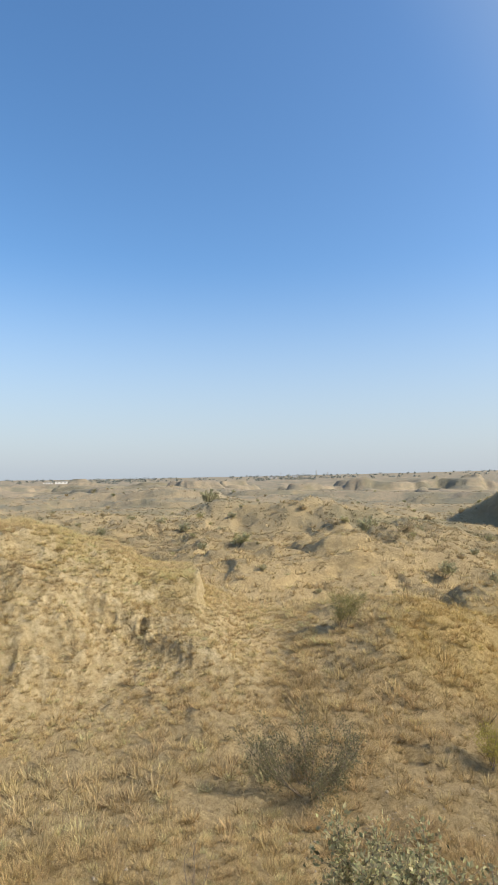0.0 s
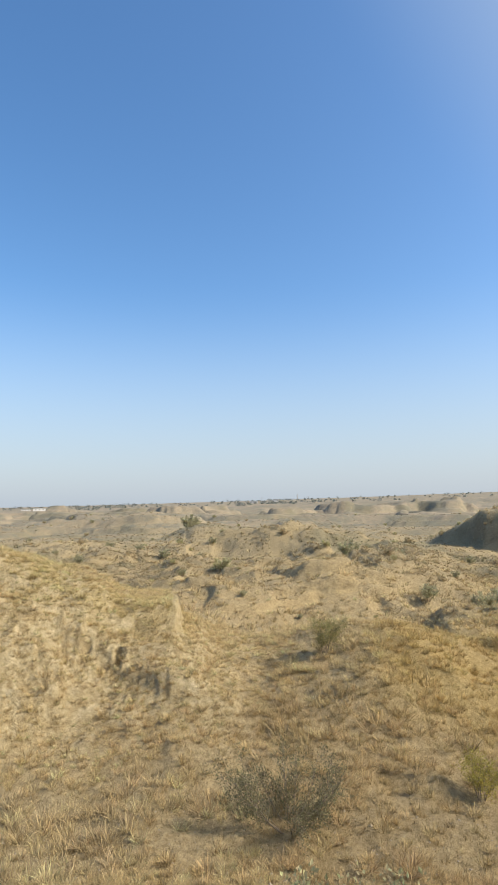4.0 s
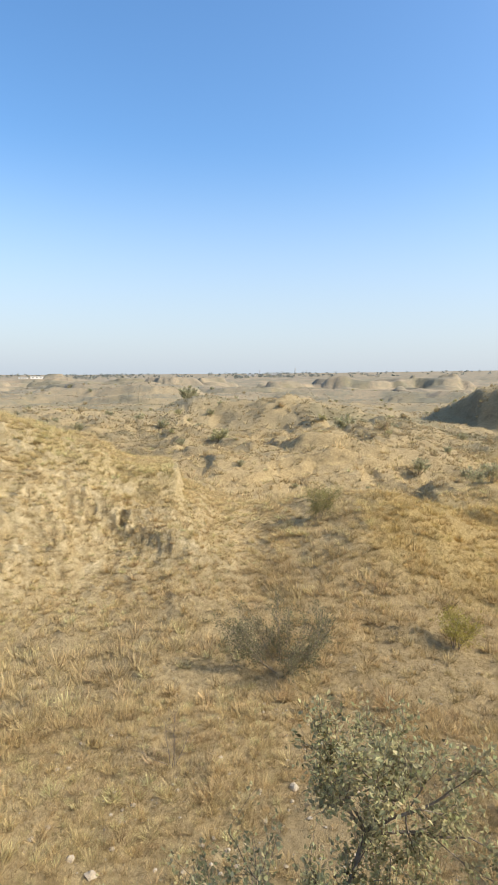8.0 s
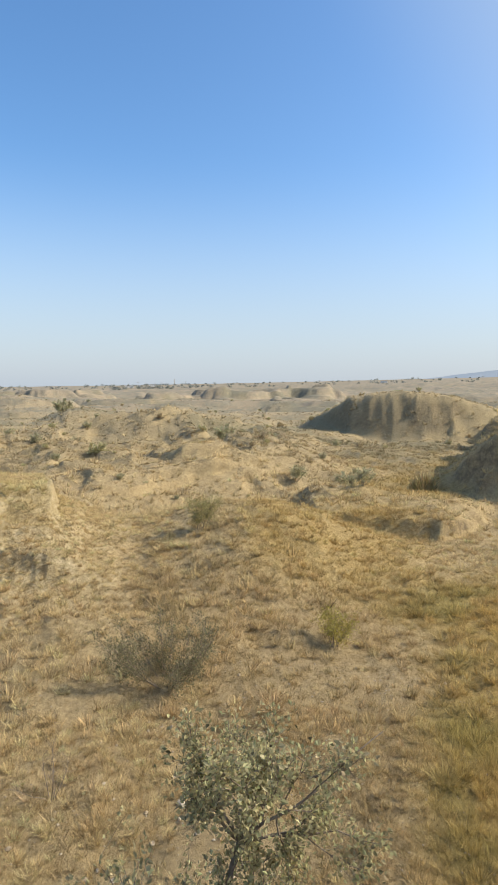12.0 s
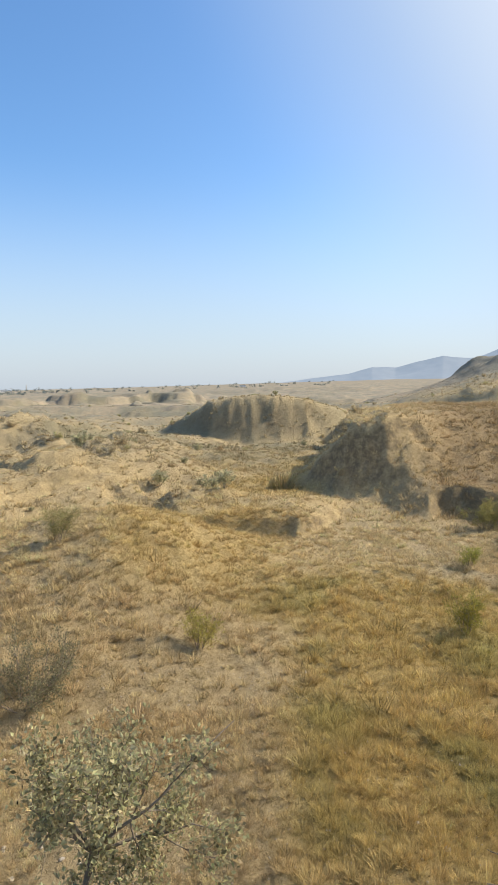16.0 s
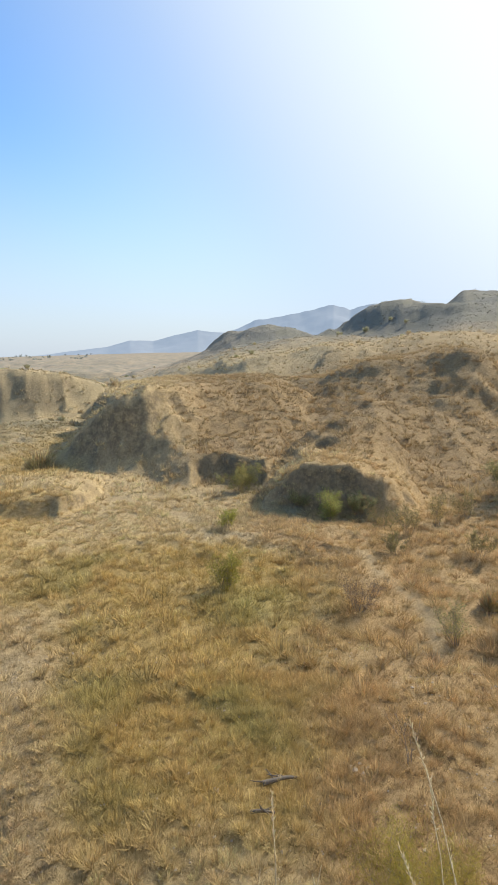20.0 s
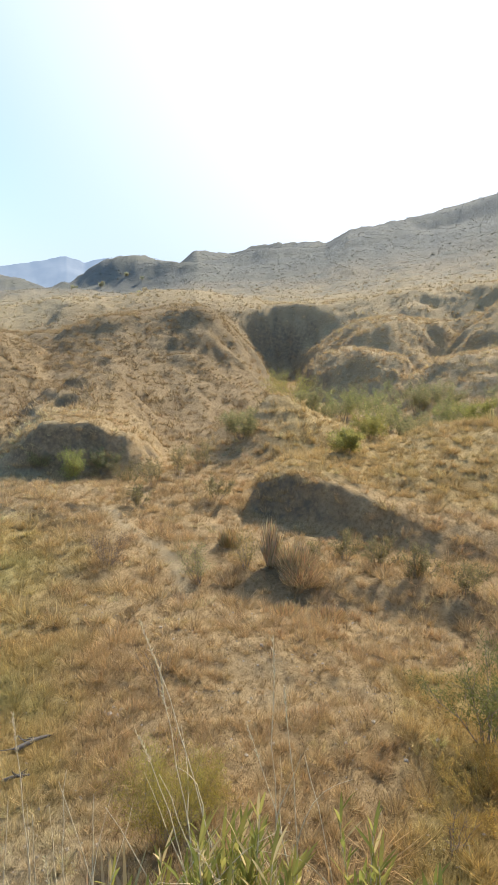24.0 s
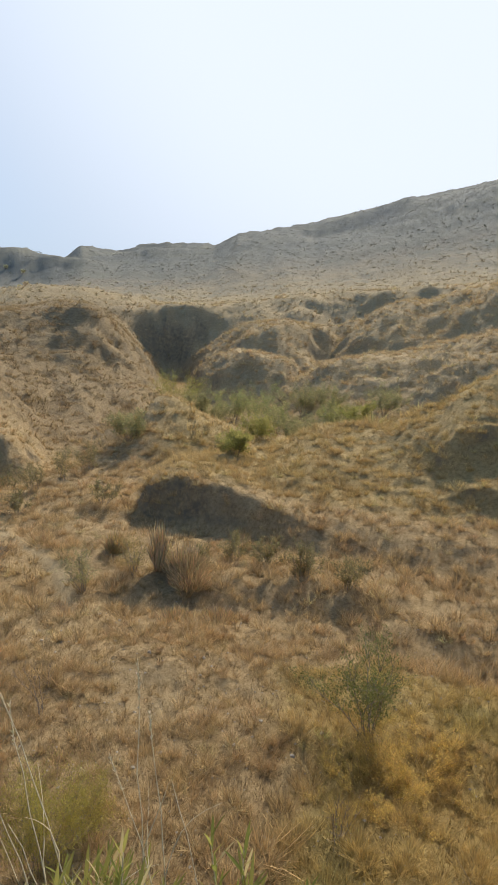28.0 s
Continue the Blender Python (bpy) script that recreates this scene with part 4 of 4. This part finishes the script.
# scattered scrub of the valley
scrub = [shrub("scrub_bush", 9.3, 68, "dark green bush in the dry valley", 190, 1.9, 3.0, 8, 8, 500, (0.22, 0.10), (0.46, 0.44, 0.29), 0.03, category="bush", group="valley scrub"),
         shrub("scrub_bush", 13.0, 62, "grey-brown dry bush in the valley", 191, 1.3, 2.4, 8, 8, 400, (0.2, 0.08), (0.56, 0.47, 0.31), 0.02, category="bush", group="valley scrub"),
         shrub("scrub_bush", -3.0, 58, "olive bush in the dry valley", 192, 1.2, 2.0, 8, 8, 400, (0.2, 0.08), (0.52, 0.48, 0.28), 0.02, category="bush", group="valley scrub")]
g = np.random.default_rng(77)
for k in range(290):
    r = 38 * (260 / 38) ** (g.random() ** 0.75)
    az = g.uniform(-26, 40) if r < 90 or g.random() < 0.6 else g.uniform(-26, 70)
    if r < 52 and az > 24 or r < 100 and az > 36:
        continue
    x, y = polar(az, r)
    z = float(height(np.array([x]), np.array([y]))[0])
    s = g.uniform(0.22, 0.6) * (0.7 if r < 70 else 1.15)
    copy_thing(scrub[g.choice(3, p=(0.3, 0.4, 0.3))], Matrix.Translation((x, y, z - 0.04)) @ Matrix.Rotation(g.uniform(0, 6.28), 4, 'Z') @ Matrix.Scale(s, 4))
for az, r, s in ((-6.2, 152, 1.9), (-5.6, 155, 1.5), (21.5, 44, 0.7), (16.5, 45, 0.6), (23, 39.5, 0.6), (60.4, 188, 0.9), (62.8, 191, 0.7), (58, 183, 0.9), (64.2, 186, 0.6)):
    x, y = polar(az, r)
    z = float(height(np.array([x]), np.array([y]))[0])
    copy_thing(scrub[0], Matrix.Translation((x, y, z - 0.05)) @ Matrix.Rotation(az, 4, 'Z') @ Matrix.Scale(s, 4))


# ---- the small tree by the slope ----
def small_tree(az, r, seed):
    g = np.random.default_rng(seed)
    top = base("tree", az, r, "small thorny tree with round grey-green leaves", "tree")
    ca, sa = math.cos(radians(az * TURN)), math.sin(radians(az * TURN))
    across, away = np.array([ca, -sa, 0]), np.array([sa, ca, 0])
    tips, ways = [], []

    def limb(start, way, length, ra, depth, holder, runs):
        line = wander(g, start, way, length, 6, 0.16, 0.03)
        runs.append((line, ra, ra * 0.45))
        if depth == 0:
            tips.append(line[1:])
            ways.append(np.gradient(line, axis=0)[1:])
            return
        if depth == 1:
            tips.append(line[3:])
            ways.append(np.gradient(line, axis=0)[3:])
        for _ in range(5 if depth > 1 else 6):
            i = g.integers(2, 7)
            d = line[i] - line[i - 1]
            d = d / np.linalg.norm(d) + g.standard_normal(3) * 0.62 + np.array([0, 0, 0.1])
            limb(line[i], d, length * g.uniform(0.4, 0.7), ra * 0.45, depth - 1, holder, runs)

    trunk = np.array([[0, 0, -0.1], [0, 0, 0.5], [0, 0, 1.22], [0, 0, 1.86], [0, 0, 2.27]]) + np.outer([-0.1, -0.12, -0.08, 0.0, 0.1], across)
    part("trunk", tube_mesh("trunk", [(trunk, 0.02, 0.012)], 8), bark, top)
    for start, way, length, ra in ((trunk[-1], across * 0.25 + np.array([0, 0, 1.0]), 0.45, 0.010), (trunk[-1], across * 0.9 + away * 0.2 + np.array([0, 0, 0.7]), 0.45, 0.009),
                                   (trunk[-1], across * -0.3 + away * 0.3 + np.array([0, 0, 0.9]), 0.40, 0.009), (trunk[4], across * 0.9 - away * 0.25 + np.array([0, 0, 0.25]), 0.47, 0.008),
                                   (trunk[4], across * -0.6 - away * 0.4 + np.array([0, 0, 0.5]), 0.40, 0.008), (trunk[3], across * -1.0 + np.array([0, 0, 0.35]), 0.72, 0.009),
                                   (trunk[2], across * -0.55 + away * 0.1 + np.array([0, 0, 0.9]), 0.8, 0.009), (trunk[2], across * -0.75 - away * 0.15 + np.array([0, 0, 0.85]), 0.72, 0.008), (trunk[4], away * 0.7 + np.array([0, 0, 0.7]), 0.43, 0.008), (trunk[3], across * 0.8 - away * 0.3 + np.array([0, 0, 0.5]), 0.42, 0.008), (trunk[3], across * -0.1 - away * 0.6 + np.array([0, 0, 0.8]), 0.4, 0.008)):
        runs = []
        limb(start, way, length * 0.88, ra, 2, top, runs)
        bough = part("limb", tube_mesh("limb", runs[:1], 5), bark, top)
        for run in runs[1:]:
            part("twig", tube_mesh("twig", [run], 4), bark, bough)
    runs = [(wander(g, trunk[-1] + across * 0.3 + np.array([0, 0, 0.25]), across * 1.0 + np.array([0, 0, 0.42]), 0.36, 6, 0.06), 0.005, 0.002)]
    part("twig", tube_mesh("twig", runs, 5), bark, top)
    tips, ways = np.concatenate(tips), np.concatenate(ways)
    n = 9500
    pick = g.integers(0, len(tips), n)
    at = tips[pick] + g.standard_normal((n, 3)) * 0.022
    way = ways[pick] / np.linalg.norm(ways[pick], axis=1)[:, None] + g.standard_normal((n, 3)) * 0.8
    part("crown", leaf_mesh("crown", at, way, 0.025, 0.017, (0.43, 0.40, 0.235), g, 0.25), leafy, top)
    return top


small_tree(6.4, 2.4, 301)


# ---- near plants on the brink ----
def one_leaf(name, long, wide, colour, seed):
    g = np.random.default_rng(seed)
    xs = np.linspace(0, 1, 6)
    half = wide / 2 * np.sin(np.pi * np.clip(xs, 0.03, 0.985)) ** 0.7
    bend = -0.10 * long * xs ** 2
    co = np.concatenate([np.stack([xs * long, -half, bend + 0.25 * half], 1), np.stack([xs * long, 0 * xs, bend], 1), np.stack([xs * long, half, bend + 0.25 * half], 1)])
    i = np.arange(5)[:, None]
    faces = np.concatenate([np.concatenate([i, i + 1, i + 7, i + 6], 1), np.concatenate([i + 6, i + 7, i + 13, i + 12], 1)])
    me = raw_mesh(name, co, faces)
    attr = me.color_attributes.new("tint", 'FLOAT_COLOR', 'POINT')
    attr.data.foreach_set("color", np.tile(np.array([*colour, 1.0]), (len(co), 1)).astype(np.float32).ravel())
    me.materials.append(leafy)
    return me


leaf_green = [one_leaf("leaf", 0.11, 0.012, (0.25, 0.26, 0.065), 1), one_leaf("leaf", 0.125, 0.0125, (0.32, 0.295, 0.08), 2), one_leaf("leaf", 0.12, 0.012, (0.60, 0.48, 0.24), 3)]


def leafy_shoot(az, r, high, seed, count=24):
    g = np.random.default_rng(seed)
    top = base("leafy_shoot", az, r, "upright green shoot with long narrow leaves", "plant", "shoots on the brink")
    line = wander(g, (0, 0, -0.05), (g.normal(0, 0.1), g.normal(0, 0.1), 1), high, 7, 0.04)
    part("stalk", tube_mesh("stalk", [(line, 0.005, 0.002)], 5), straw_stem, top)
    for k in range(count):
        f = 0.5 + 0.5 * (k + g.random()) / count
        p = line[0] + (line[-1] - line[0]) * f
        ob = part("leaf", leaf_green[g.choice(3, p=(0.45, 0.38, 0.17))], None, top)
        ob.location = p
        ob.rotation_euler = (g.normal(0, 0.25), -g.uniform(1.0, 1.42), k * 2.4 + g.normal(0, 0.3))
        s = g.uniform(0.75, 1.25)
        ob.scale = (s, s, s)
    return top


def stalk(az, r, high, lean_az, lean, seed, head=True):
    """A long dry culm with a loose seed head."""
    g = np.random.default_rng(seed)
    top = base("grass_stalk", az, r, "long dry grass stalk with a pale seed head" if head else "long dry bent grass stalk", "grass stalk", "stalks on the brink")
    a = radians(lean_az)
    line = wander(g, (0, 0, -0.05), (math.sin(a) * lean, math.cos(a) * lean, 1), high, 9, 0.035, -0.02)
    part("stem", tube_mesh("stem", [(line, 0.0030, 0.0013)], 5), straw_stem, top)
    if head:
        n = 46
        f = g.uniform(0.84, 1.0, n)
        p = np.stack([np.interp(f, np.linspace(0, 1, 10), line[:, i]) for i in range(3)], 1)
        way = (line[-1] - line[-3])[None] / np.linalg.norm(line[-1] - line[-3]) + g.standard_normal((n, 3)) * 0.35
        part("seed_head", leaf_mesh("seed_head", p, way, 0.020, 0.0045, (0.72, 0.60, 0.38), g, 0.1, blades), blades, top)
    for _ in range(2):
        i = g.integers(2, 6)
        d = (line[i + 1] - line[i]) / np.linalg.norm(line[i + 1] - line[i]) + g.standard_normal(3) * 0.4
        part("leaf_blade", tube_mesh("leaf_blade", [(wander(g, line[i], d, high * 0.28, 6, 0.12, -0.12), 0.0026, 0.0006)], 3), straw_stem, top)
    return top


def culm(az, r, tip_az, tip_z, seed, head=True):
    """A tall culm that bows from its foot towards another bearing, up to that height."""
    g = np.random.default_rng(seed)
    top = base("grass_stalk", az, r, "long bowed straw-coloured grass culm on the brink", "grass stalk", "stalks on the brink")
    foot = np.array(top.location)
    tx, ty = polar(tip_az, r * 1.06)
    end = np.array([tx, ty, tip_z]) - foot
    u = np.linspace(0, 1, 12)[:, None]
    mid = np.array([end[0] * 0.25, end[1] * 0.25, end[2] * 0.62])
    line = 2 * u * (1 - u) * mid + u * u * end + g.standard_normal((12, 3)) * 0.004
    line[0, 2] = -0.05
    part("stem", tube_mesh("stem", [(line, 0.0028, 0.0012)], 5), straw_stem, top)
    if head:
        n = 40
        f = g.uniform(0.88, 1.0, n)
        p = np.stack([np.interp(f, u[:, 0], line[:, i]) for i in range(3)], 1)
        way = (line[-1] - line[-3])[None] / np.linalg.norm(line[-1] - line[-3]) + g.standard_normal((n, 3)) * 0.3
        part("seed_head", leaf_mesh("seed_head", p, way, 0.018, 0.004, (0.72, 0.60, 0.38), g, 0.1, blades), blades, top)
    for i in (4, 6):
        d = (line[i + 1] - line[i]) / np.linalg.norm(line[i + 1] - line[i]) + g.standard_normal(3) * 0.4
        part("leaf_blade", tube_mesh("leaf_blade", [(wander(g, line[i], d, 0.35, 6, 0.12, -0.12), 0.0026, 0.0006)], 3), straw_stem, top)


for k, (az, r, ta, tz) in enumerate(((77, 1.6, 65.4, 6.98), (73, 1.65, 66.8, 6.80), (74, 1.6, 64.6, 6.62), (80.5, 1.75, 79.3, 6.84), (86, 1.7, 76.5, 6.55), (84, 1.7, 80.6, 6.70),
                                     (53, 1.6, 52.3, 6.74), (55, 1.65, 57, 6.48), (58, 1.6, 60, 6.42), (76, 1.55, 67, 6.50), (72, 1.6, 61, 6.36), (90, 1.7, 83, 6.45))):
    culm(az, r, ta, tz, 470 + k, head=k < 7)
g = np.random.default_rng(55)
for k in range(58):
    a = g.normal(72.6, 3.7)
    leafy_shoot(a, g.uniform(1.55, 1.9), g.uniform(0.76, 1.04) * (1 - 0.015 * abs(a - 72)), 400 + k)
for k, (az, r, h) in enumerate(((91.5, 1.7, 0.95), (92.2, 1.8, 1.0), (92.7, 1.7, 0.98), (93, 1.75, 0.97), (94.0, 1.72, 0.9), (94.5, 1.8, 0.85), (87.2, 1.72, 0.8), (88.6, 1.7, 0.82), (97.0, 1.7, 0.78), (88.0, 1.8, 0.78), (86.5, 1.75, 0.72), (97.5, 1.8, 0.7), (90, 1.8, 0.82))):
    leafy_shoot(az + 1, r, h + 0.06, 630 + k)
for k, (az, r, h, la, le) in enumerate((
                                        (34, 1.7, 1.05, -60, 0.3), (37, 1.7, 1.1, -50, 0.35), (41, 1.75, 1.15, -50, 0.22), (44, 1.7, 1.1, 20, 0.05), (47, 1.8, 1.0, 60, 0.2), (51, 1.75, 1.1, 90, 0.12),
                                        (56, 1.7, 0.95, -60, 0.2), (58.5, 1.75, 1.0, -40, 0.2), (63, 1.7, 1.05, -30, 0.15), (84, 1.7, 1.0, -20, 0.3), (30, 1.8, 0.95, -50, 0.3), (54, 1.6, 0.8, -70, 0.4))):
    stalk(az, r, h + 0.22, la, le, 450 + k, head=k % 3 == 0)
for k, (az, r, h) in enumerate(((36, 1.9, 0.75), (40, 1.85, 0.7), (44, 1.9, 0.72), (33, 1.9, 0.7), (48, 1.9, 0.65), (57, 1.8, 0.7), (60, 1.75, 0.75), (63, 1.8, 0.8), (66, 1.7, 0.75), (73, 1.8, 0.75))):
    clump("grass_clump", az, r, "pale dry grass bunch on the brink", 480 + k, h, 0.5, 34, (0.62, 0.50, 0.29), 0.0035, group="grass on the brink")

# leafless twigs close by
for k, (az, r, h) in enumerate(((110.5, 2.6, 1.25), (103.5, 2.5, 0.95))):
    shrub("dead_twig", az, r, "bare brown twig with a few side shoots", 500 + k, h, 0.5, 2, 5, 0, stem_r=0.007, wood=bark, category="twig")


# ---- fallen wood, stones ----
def fallen_branch(az, r, long, thick, turn, seed):
    g = np.random.default_rng(seed)
    top = base("fallen_branch", az, r, "dark weathered branch lying in the grass", "branch", sink=0.02)
    a = radians(turn)
    main = wander(g, (0, 0, 0.02), (math.cos(a), math.sin(a), 0.0), long, 8, 0.08)
    main[:, 2] = 0.05 + 0.04 * np.sin(np.linspace(0, 3, 9))
    part("wood", tube_mesh("wood", [(main, thick, thick * 0.5)], 8), dark_wood, top)
    for _ in range(5):
        i = g.integers(0, 8)
        d = (main[i + 1] - main[i]) * g.choice((-1, 1)) + g.standard_normal(3) * 0.06
        d[2] = abs(d[2]) * 0.5
        part("side_branch", tube_mesh("side_branch", [(wander(g, main[i], d, long * 0.5, 5, 0.14), thick * 0.4, thick * 0.12)], 5), dark_wood, top)


fallen_branch(50.2, 9.9, 0.62, 0.05, -42, 601)
fallen_branch(48.9, 9.1, 0.4, 0.035, -60, 602)


def stone_mesh(seed, flat):
    g = np.random.default_rng(seed)
    bm = bmesh.new()
    bmesh.ops.create_icosphere(bm, subdivisions=2, radius=1.0)
    for v in bm.verts:
        n = noise.noise(v.co * 1.1 + Vector((seed, 0, 0))) * 0.45 + noise.noise(v.co * 2.6 + Vector((0, seed, 0))) * 0.18
        v.co *= 1 + n
        v.co.z *= flat
    me = bpy.data.meshes.new("stone")
    bm.to_mesh(me)
    bm.free()
    me.materials.append(stone)
    return me


stones = [stone_mesh(k, f) for k, f in ((1, 0.6), (2, 0.45), (3, 0.7))]
g = np.random.default_rng(99)
spots = [(4.4, 10.8, 0.10), (-19, 9.6, 0.08), (-17, 9.2, 0.10), (-21, 10.4, 0.06), (-14, 8.6, 0.05), (60, 10.4, 0.06), (60.8, 10.3, 0.05), (59.4, 10.5, 0.045), (61.2, 10.5, 0.05), (60.4, 10.6, 0.04)]
spots += [(g.uniform(-24, 12), g.uniform(7.5, 13), g.uniform(0.025, 0.06)) for _ in range(50)] + [(g.uniform(60, 104), g.uniform(7.5, 15), g.uniform(0.02, 0.05)) for _ in range(40)]
for az, r, s in spots:
    x, y = polar(az, r)
    ob = new("stone", stones[g.integers(0, 3)])
    ob.location = (x, y, float(height(np.array([x]), np.array([y]))[0]) + 0.15 * s)
    ob.rotation_euler = (0, 0, g.uniform(0, 6.28))
    ob.scale = (s, s * g.uniform(0.7, 1.0), s)
    tagged(ob, "small pale weathered stone on sandy soil", "stone", "loose stones")
n = 5000
r, az = np.sqrt(g.uniform(6 ** 2, 16 ** 2, n)), g.uniform(-28, 112, n)
x, y = r * np.sin(np.radians(az * TURN)), r * np.cos(np.radians(az * TURN))
z = height(x, y)
s = g.lognormal(-4.3, 0.45, n)[:, None, None]
octa = np.array([[1, 0, 0], [0, 1, 0], [-1, 0, 0], [0, -1, 0], [0, 0, 0.7], [0, 0, -0.7]])
co = (np.stack([x, y, z + 0.004], 1)[:, None] + octa[None] * s * g.uniform(0.6, 1.3, (n, 6, 1))).reshape(-1, 3)
tri = np.array([[0, 1, 4], [1, 2, 4], [2, 3, 4], [3, 0, 4], [1, 0, 5], [2, 1, 5], [3, 2, 5], [0, 3, 5]])
gravel = new("gravel", raw_mesh("gravel", co, (np.arange(n)[:, None, None] * 6 + tri[None]).reshape(-1, 3), False))
gravel.data.materials.append(stone)
tagged(gravel, "pale gravel and crumbs of clay on bare soil", "gravel", kind="stuff")


# ---- the far distance ----
azs = np.arange(24, 80, 0.12)
depth = np.linspace(0, 1, 30)
aa, dd = np.meshgrid(np.radians(azs * TURN), depth)
crest = np.interp(azs * TURN, [24, 27, 30, 34.3, 36.4, 38.5, 42.7, 45.4, 48.1, 50.7, 55.5, 57, 59.1, 63, 70, 77], [0.3, 0.75, 1.1, 1.6, 2.2, 2.1, 3.1, 2.75, 4.05, 4.3, 5.2, 4.7, 5.1, 4.6, 4.4, 4.0])
rr = 2500 + 1000 * dd
x, y = rr * np.sin(aa), rr * np.cos(aa)
cr = crest[None] * (1 + 0.035 * fbm(x, y, 150, 4, 141)) * dd * (1 - 0.22 * (1 - dd) * ridged(x, y, 300, 3, 145))
z = EYE_Z + rr * np.tan(np.radians(cr)) - 60 * (1 - dd)
m = len(azs)
i = np.arange(29 * m).reshape(29, m)[:, :-1]
quads = np.stack([i, i + 1, i + m + 1, i + m], -1).reshape(-1, 4)
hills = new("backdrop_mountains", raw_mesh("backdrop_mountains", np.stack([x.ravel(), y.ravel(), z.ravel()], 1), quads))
# backdrop glows faintly to imitate the haze in front of it
hills.data.materials.append(hazed_rock)
tagged(hills, "mountain range on the horizon, its pale blue haze painted on", "mountains", kind="structure")

g = np.random.default_rng(200)
n = 330
az = np.concatenate([g.uniform(-30, 34, 160), g.normal(3, 4, 90), g.normal(-15, 3, 80)])
r = g.uniform(1250, 2300, n)
x, y = r * np.sin(np.radians(az * TURN)), r * np.cos(np.radians(az * TURN))
z = height(x, y)
hh = g.uniform(2.5, 6.5, n)
k = 26
at = np.stack([x, y, z], 1).repeat(k, 0) + g.standard_normal((n * k, 3)) * np.repeat(np.stack([hh * 0.45, hh * 0.45, hh * 0.28], 1), k, 0) + np.stack([0 * hh, 0 * hh, hh * 0.55], 1).repeat(k, 0)
far_trees = new("far_trees", leaf_mesh("far_trees", at, g.standard_normal((n * k, 3)), 3.0, 2.2, (0.27, 0.29, 0.27), g))
tagged(far_trees, "distant line of trees along the plain", "trees", kind="stuff")


def box_mesh(name, sx, sy, sz):
    bm = bmesh.new()
    bmesh.ops.create_cube(bm, size=1.0)
    for v in bm.verts:
        v.co = Vector((v.co.x * sx, v.co.y * sy, (v.co.z + 0.5) * sz))
    me = bpy.data.meshes.new(name)
    bm.to_mesh(me)
    bm.free()
    return me


for az, r, w, h in ((-20.2, 1150, 22, 5.0), (-21.4, 1180, 16, 3.6), (-19.0, 1210, 12, 3.4), (-17.2, 1250, 10, 3.2), (0.2, 1900, 26, 7), (2.4, 1950, 20, 8), (25, 1700, 18, 5)):
    top = base("building", az, r, "small white flat-roofed building on the plain", "building", "far buildings", sink=0.3, turn=-radians(az))
    part("wall", box_mesh("wall", w, 9, h), plaster, top)
    ob = part("roof", box_mesh("roof", w + 1, 10, 0.5), roofing, top)
    ob.location.z = h
    for j in range(3):
        ob = part("window", box_mesh("window", w * 0.12, 0.3, h * 0.35), roofing, top)
        ob.location = ((j - 1) * w * 0.3, -4.6, h * 0.35)
top = base("chimney", 4.5, 2050, "tall thin brick chimney on the far plain", "chimney", sink=1)
part("shaft", tube_mesh("shaft", [(np.array([[0, 0, 0], [0, 0, 10], [0, 0, 21]]), 1.6, 1.0)], 10), roofing, top)
part("rim", tube_mesh("rim", [(np.array([[0, 0, 20.5], [0, 0, 21.6]]), 1.3, 1.3)], 10), roofing, top)
for az, h in ((1.0, 16), (3.2, 14), (5.6, 13)):
    top = base("mast", az, 2000, "thin lattice mast on the far plain", "mast", "far masts", sink=0.5)
    part("pole", tube_mesh("pole", [(np.array([[0, 0, 0], [0, 0, h]]), 0.7, 0.4)], 4), roofing, top)
    part("crossbar", tube_mesh("crossbar", [(np.array([[-3, 0, h * 0.85], [3, 0, h * 0.85]]), 0.4, 0.4)], 4), roofing, top)
